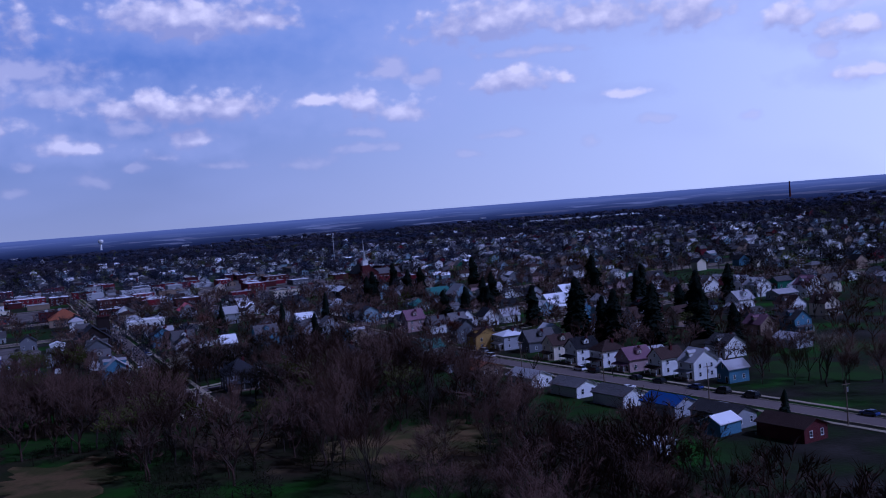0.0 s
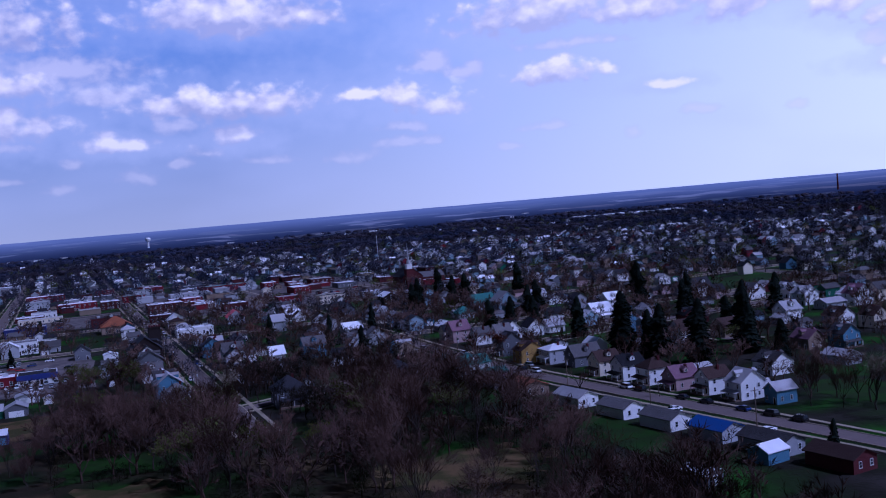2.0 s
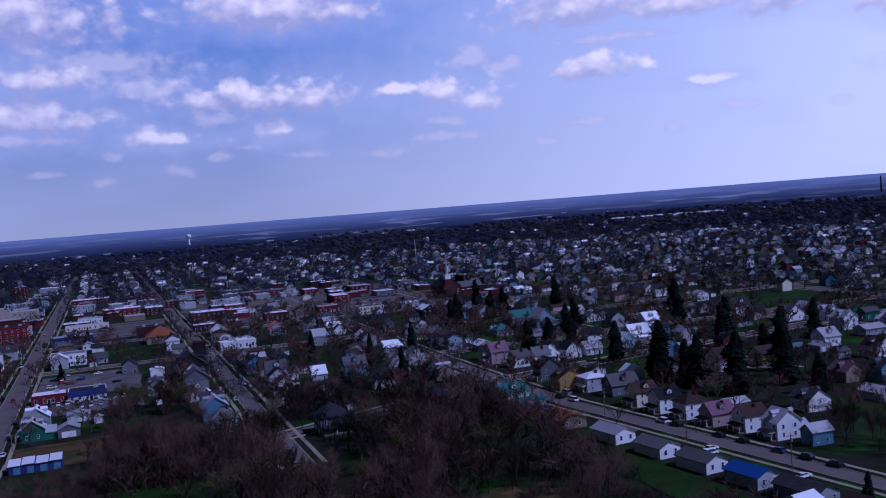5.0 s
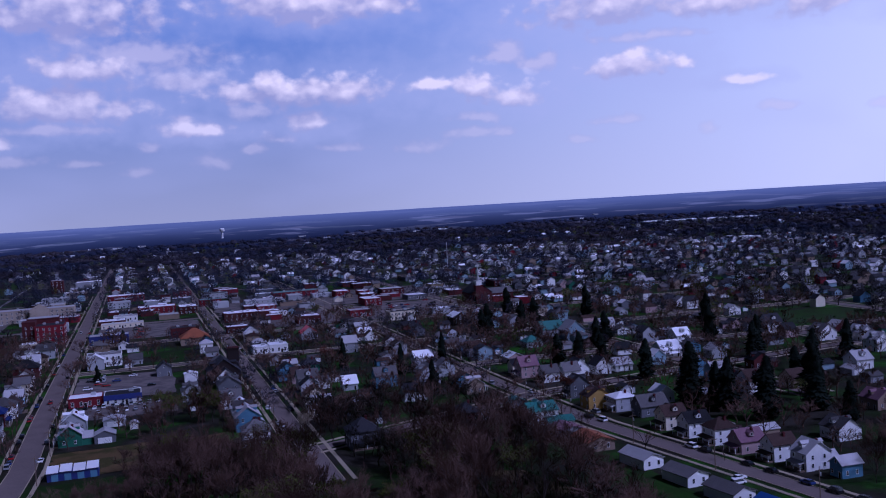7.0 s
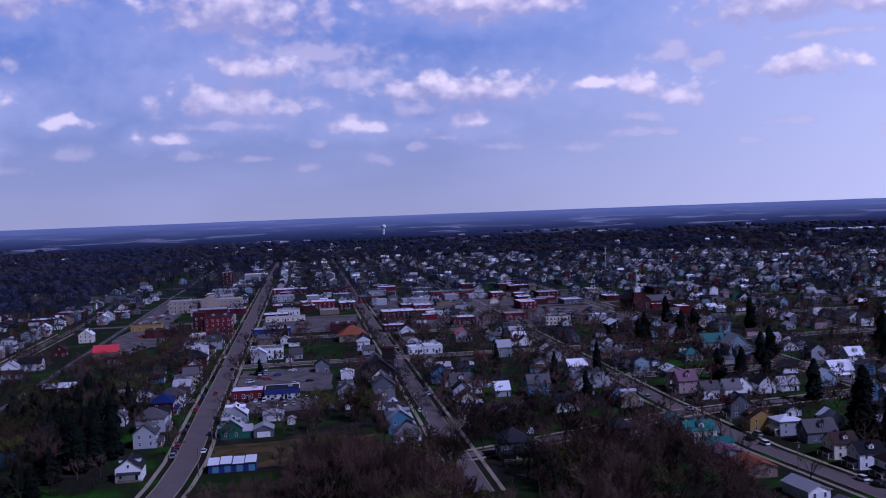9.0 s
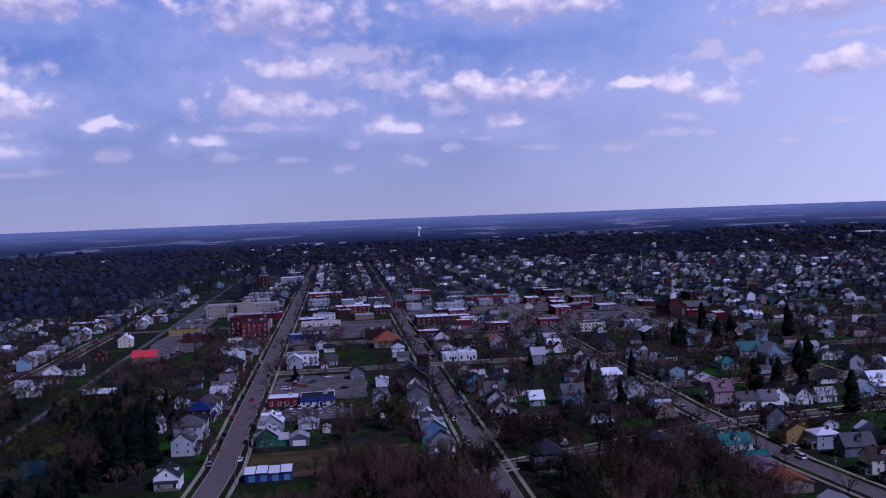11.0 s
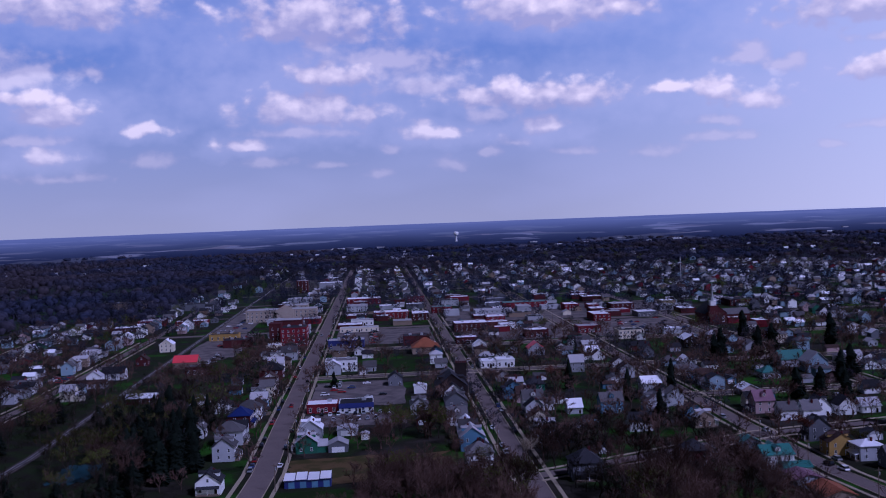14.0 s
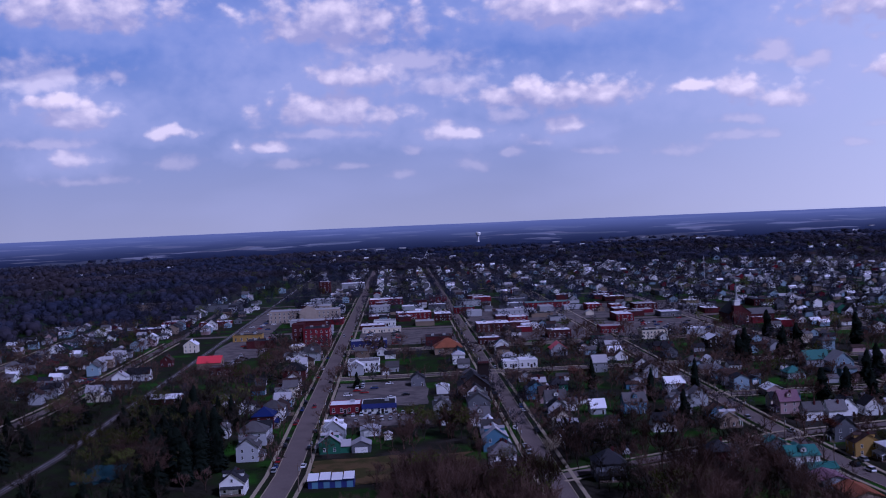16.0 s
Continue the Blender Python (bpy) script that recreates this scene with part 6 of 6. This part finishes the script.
def leaf_ball(seed, n, fat=1.0):
    """A small uneven crown for far trees: scattered slivers round a stem."""
    rng = random.Random(seed)
    v, f = [], []
    for _ in range(n):
        d = Vector((rng.gauss(0, 1), rng.gauss(0, 1), rng.gauss(0, 1))).normalized() * rng.uniform(0.35, 1.0) ** 0.6
        c = Vector((d.x * 0.36, d.y * 0.36, 0.6 + d.z * 0.38))
        e = (d + Vector((rng.gauss(0, 0.5), rng.gauss(0, 0.5), rng.gauss(0.3, 0.5)))).normalized() * rng.uniform(0.07, 0.17)
        g = e.orthogonal().normalized() * rng.uniform(0.012, 0.03) * fat
        k = len(v)
        v += [c - e, c + g, c + e]
        f.append((k, k + 1, k + 2))
    k = len(v)
    v += [Vector((-0.02, 0, 0)), Vector((0.02, 0, 0)), Vector((0, 0, 0.7)), Vector((0, -0.02, 0)), Vector((0, 0.02, 0))]
    f += [(k, k + 1, k + 2), (k + 3, k + 4, k + 2)]
    return np.array([tuple(p) for p in v]), np.array(f)


def clump(seed):
    """The closed, lumpy crown of a tree in a far wood, with a few twigs out of it."""
    rng = random.Random(seed)
    n, v, f = 7, [], []
    for z, r in ((0.12, 0.30), (0.45, 0.46), (0.75, 0.34)):
        for j in range(n):
            a = 2 * math.pi * (j + rng.uniform(-0.3, 0.3)) / n
            k = r * rng.uniform(0.72, 1.25)
            v.append((k * math.cos(a), k * math.sin(a), z + rng.uniform(-0.1, 0.1)))
    v.append((rng.uniform(-0.1, 0.1), rng.uniform(-0.1, 0.1), rng.uniform(0.85, 1.0)))
    for ring in range(2):
        for j in range(n):
            a, b = ring * n + j, ring * n + (j + 1) % n
            f += [(a, b, b + n), (a, b + n, a + n)]
    f += [(2 * n + j, 2 * n + (j + 1) % n, 3 * n) for j in range(n)]
    tv, tf = leaf_ball(seed + 50, 10, 2.0)
    return np.array(v + [tuple(p) for p in tv]), np.array(f + [tuple(k + len(v) for k in q) for q in tf])


def cone_tree(seed):
    fine = spruce(seed, 7, 0.24, 6)
    tri = []
    for q in fine.f:
        tri += [(q[0], q[1], q[2])] + ([(q[0], q[2], q[3])] if len(q) == 4 else [])
    return np.array([tuple(p) for p in fine.v]), np.array(tri)


def stuff(name, templates, places, m, label):
    """Many far trees in one mesh."""
    rng = random.Random(len(places))
    vs, fs, n = [], [], 0
    for x, y, h, wide in places:
        v, f = templates[rng.randrange(len(templates))]
        a = rng.uniform(0, 6.283)
        c, s = math.cos(a), math.sin(a)
        q = np.empty_like(v)
        q[:, 0], q[:, 1], q[:, 2] = (v[:, 0] * c - v[:, 1] * s) * h * wide + x, (v[:, 0] * s + v[:, 1] * c) * h * wide + y, v[:, 2] * h + rise(x, y)
        vs.append(q)
        fs.append(f + n)
        n += len(v)
    vs, fs = np.concatenate(vs), np.concatenate(fs)
    me = bpy.data.meshes.new(name)
    me.vertices.add(len(vs))
    me.vertices.foreach_set("co", vs.ravel())
    me.loops.add(fs.size)
    me.loops.foreach_set("vertex_index", fs.ravel())
    me.polygons.add(len(fs))
    me.polygons.foreach_set("loop_start", np.arange(0, fs.size, 3))
    me.materials.append(m)
    me.update(calc_edges=True)
    me.validate()
    tagged(new(name, me), label, "trees", kind="stuff")


def far_trees():
    rng = random.Random(33)
    thick, thin = [leaf_ball(k, 84, 1.6) for k in range(4)], [clump(k) for k in range(2)] + [leaf_ball(10 + k, 38, 2.6) for k in range(6)]
    low = [leaf_ball(20 + k, 52) for k in range(4)]
    cones = [cone_tree(90), cone_tree(91)]
    town, beyond, green, woods, dark = [], [], [], [], []
    for _ in range(11500):       # among the far houses
        u, v = rng.uniform(480, 2400), rng.uniform(-330, 1600)
        if u < 480 and v < 330 or (u < 760 and rng.random() < 0.3) or math.hypot(u, v) > 2500 or not free(u, v, 0.6, 0.6) or on_road(u, v, 0.2):
            continue
        if 730 < u < 1020 and -150 < v < 300 and rng.random() < 0.7:
            continue
        if 495 < u < 565 and 368 < v < 452:
            continue
        p = W(u, v)
        k = rng.random()
        (dark if k < 0.15 else green if k < 0.2 else town if u < 850 else beyond).append((p.x, p.y, rng.uniform(8, 15) if u > 760 else rng.uniform(6, 12), rng.uniform(0.85, 1.25)))
    for name in LONG:           # along the streets
        if name in ("west", "west_b"):
            continue
        for side in (1, -1):
            u = LONG[name][0][0][0] + 30
            while u < 1650:
                u += rng.uniform(13, 32)
                v = v_of(name, u) + side * (LONG[name][1] / 2 + rng.uniform(1.2, 3.6))
                if u < 420 or (name == "main" and (u < 600 or rng.random() < 0.6)) or (730 < u < 1020 and v < 300 and rng.random() < 0.5) or on_road(u, v, 0.1):
                    continue
                p, k = W(u, v), rng.random()
                (green if k < 0.12 else dark if k < 0.2 else town if u < 850 else beyond).append((p.x, p.y, rng.uniform(6, 12), rng.uniform(0.9, 1.3)))
    yard = []
    for _ in range(5200):       # between the nearer houses
        u, v = rng.uniform(200, 780), rng.uniform(-330, 460)
        if (u < 345 and v < 190) or (v < -95 and u < 560) or not free(u, v, 1.2, 1.2) or on_road(u, v, 1.0) or len(yard) > 1300 or (495 < u < 565 and 368 < v < 452) or (450 < u < 580 and -42 < v < 10) or (u > 740 and -40 < v < 42):
            continue
        p = W(u, v)
        yard.append((p.x, p.y, rng.uniform(6, 13.5), rng.uniform(0.9, 1.2)))
        take(u, v, 2.2, 2.2)
    for _ in range(420):        # west of the railway
        u, v = rng.uniform(540, 1000), rng.uniform(-335, -160)
        if free(u, v, 1.5, 1.5) and not on_road(u, v, 0.8) and rng.random() < 0.6:
            p = W(u, v)
            yard.append((p.x, p.y, rng.uniform(7, 13), rng.uniform(0.9, 1.2)))
    yard_shapes = []
    for k in range(4):
        wood, fine, _g = bare_tree(70 + k, kids=(4, 3, 3), twigs=6, wide=0.95, trunk=0.17, fat=0.0056)
        tri = [f[:3] for f in fine.f]
        n = len(fine.v)
        for q in wood.f:
            tri += [(q[0] + n, q[1] + n, q[2] + n), (q[0] + n, q[2] + n, q[3] + n)]
        yard_shapes.append((np.array([tuple(p) for p in fine.v + wood.v]), np.array(tri)))
    bushes = []
    for _ in range(900):
        u, v = rng.uniform(360, 760), rng.uniform(-130, 420)
        if len(bushes) < 300 and free(u, v, 0.8, 0.8) and not on_road(u, v, 1.0) and not woods_at(u, v) and not (450 < u < 580 and -42 < v < 10):
            p = W(u, v)
            bushes.append((p.x, p.y, rng.uniform(2, 5), rng.uniform(1.0, 1.6)))
    stuff("garden_bushes", low, bushes, BUDS, "olive and yellow-green bushes in the yards")
    stuff("yard_trees", yard_shapes, yard, TWIG, "bare brown trees in the yards between houses")
    for _ in range(1100):       # the east side, nearer
        u, v = rng.uniform(200, 700), rng.uniform(400, 1000)
        if free(u, v, 1, 1) and not on_road(u, v, 0.5):
            p = W(u, v)
            k = rng.random()
            (dark if k < 0.16 else green if k < 0.22 else town).append((p.x, p.y, rng.uniform(8, 17), rng.uniform(0.8, 1.1)))
    seen = lambda x, y: -50 < math.degrees(math.atan2(x, y)) < 31
    for _ in range(19000):       # the western wood
        u, v = rng.uniform(700, 2700), rng.uniform(-1500, -225)
        p = W(u, v)
        if not seen(p.x, p.y) or p.length > 2650 or not woods_at(u, v) or (1425 < u < 1510 and -600 < v < -330) or (1590 < u < 1690 and -650 < v < -510) or (1950 < u < 2350 and -820 < v < -420 and rng.random() < 0.6) or not free(u, v, 2, 2):
            continue
        woods.append((p.x, p.y, rng.uniform(7, 14), rng.uniform(0.8, 1.2)))
    for _ in range(60):         # belts of woodland beyond the town
        r, a = rng.uniform(1950, 2900), radians(rng.uniform(-49, 30))
        length, deep = rng.uniform(200, 700), rng.uniform(25, 80)
        turn = -a + rng.uniform(-0.25, 0.25)
        for _k in range(int(length * deep / 420)):
            p, q = rng.uniform(-length, length) / 2, rng.uniform(-deep, deep) / 2
            woods.append((r * math.sin(a) + p * math.cos(turn) - q * math.sin(turn), r * math.cos(a) + p * math.sin(turn) + q * math.cos(turn), rng.uniform(7, 11), rng.uniform(1.6, 2.4)))
    for _ in range(4200):       # woods at the town's far edge
        r, a = 1850 + 900 * rng.random() ** 1.4, radians(rng.uniform(-46, 30))
        woods.append((r * math.sin(a), r * math.cos(a), rng.uniform(8, 12), rng.uniform(1.2, 2.0)))
    filler, shade = [], []
    for _ in range(2600):        # the woods between the large trees
        k = rng.random()
        u, v = (rng.uniform(215, 342), rng.uniform(-6, 120)) if k < 0.42 else (rng.uniform(325, 540), rng.uniform(-225, -76)) if k < 0.78 else (rng.uniform(345, 425), rng.uniform(-4, 28)) if k < 0.84 else (rng.uniform(350, 420), rng.uniform(58, 100)) if k < 0.9 else (rng.uniform(100, 175), rng.uniform(80, 130))
        if len(filler) < 210 and clear(u, v) and free(u, v, 1.5, 1.5) and not on_road(u, v, 1.0):
            p = W(u, v)
            if not (-160 < v < -142 or (345 < u < 405 and -135 < v < -110)):
                (shade if v < -76 else filler).append((p.x, p.y, rng.uniform(9, 17), rng.uniform(0.8, 1.1)))
    stuff("woodland_trees", yard_shapes, filler, TWIG, "thinner bare trees that fill the wood")
    firs = []
    for k in range(3):
        fine, tri = spruce(60 + k, 22, 0.27, 15), []
        for q in fine.f:
            tri += [(q[0], q[1], q[2])] + ([(q[0], q[2], q[3])] if len(q) == 4 else [])
        firs.append((np.array([tuple(p) for p in fine.v]), np.array(tri)))
    evergreen, hedge = [], []
    for _ in range(900):
        u, v = rng.uniform(325, 500), rng.uniform(-215, -82)
        if len(evergreen) < 105 and not (-163 < v < -138) and not (340 < u < 408 and -137 < v < -108) and free(u, v, 1.5, 1.5) and not on_road(u, v, 1.0):
            p = W(u, v)
            evergreen.append((p.x, p.y, rng.uniform(8, 16), rng.uniform(0.9, 1.4)))
    for _ in range(500):
        u, v = rng.uniform(300, 420), rng.uniform(56, 136)
        if len(hedge) < 90 and free(u, v, 1.2, 1.2) and not on_road(u, v, 0.6):
            p = W(u, v)
            hedge.append((p.x, p.y, rng.uniform(8, 14), rng.uniform(0.85, 1.2)))
    stuff("evergreens_by_railway", firs, evergreen, NEEDLE, "dense dark evergreens in the wood beside the railway")
    stuff("trees_below_street", yard_shapes, hedge, SHADETWIG, "dark bare trees below the cross street")
    stuff("wood_by_railway", yard_shapes, shade, SHADETWIG, "close-set bare trees beside the railway, darkened for shade")
    brush = []
    for _ in range(3000):       # undergrowth
        k = rng.random()
        u, v = (rng.uniform(150, 342), rng.uniform(-10, 122)) if k < 0.5 else (rng.uniform(320, 540), rng.uniform(-225, -76)) if k < 0.85 else (rng.uniform(100, 270), rng.uniform(90, 140))
        if clear(u, v) and free(u, v, 1.0, 1.0) and not on_road(u, v, 0.6):
            p = W(u, v)
            brush.append((p.x, p.y, rng.uniform(1.5, 4.5), rng.uniform(1.3, 2.4)))
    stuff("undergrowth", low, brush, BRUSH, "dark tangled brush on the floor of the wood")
    stuff("town_trees", thick, town, HAZETWIG, "bare trees among the far houses, faintly blued for haze")
    stuff("far_town_trees", thick, beyond, HAZEWOOD, "bare trees that hide the far houses, tinted blue for haze")
    stuff("budding_trees", thick, green, BUDS, "yellow-green budding trees among the far houses")
    stuff("town_evergreens", cones, dark, NEEDLE, "dark evergreens among the far houses")
    stuff("far_woods", thin, woods, HAZEWOOD, "bare woods of the far country, tinted blue for haze")


far_trees()
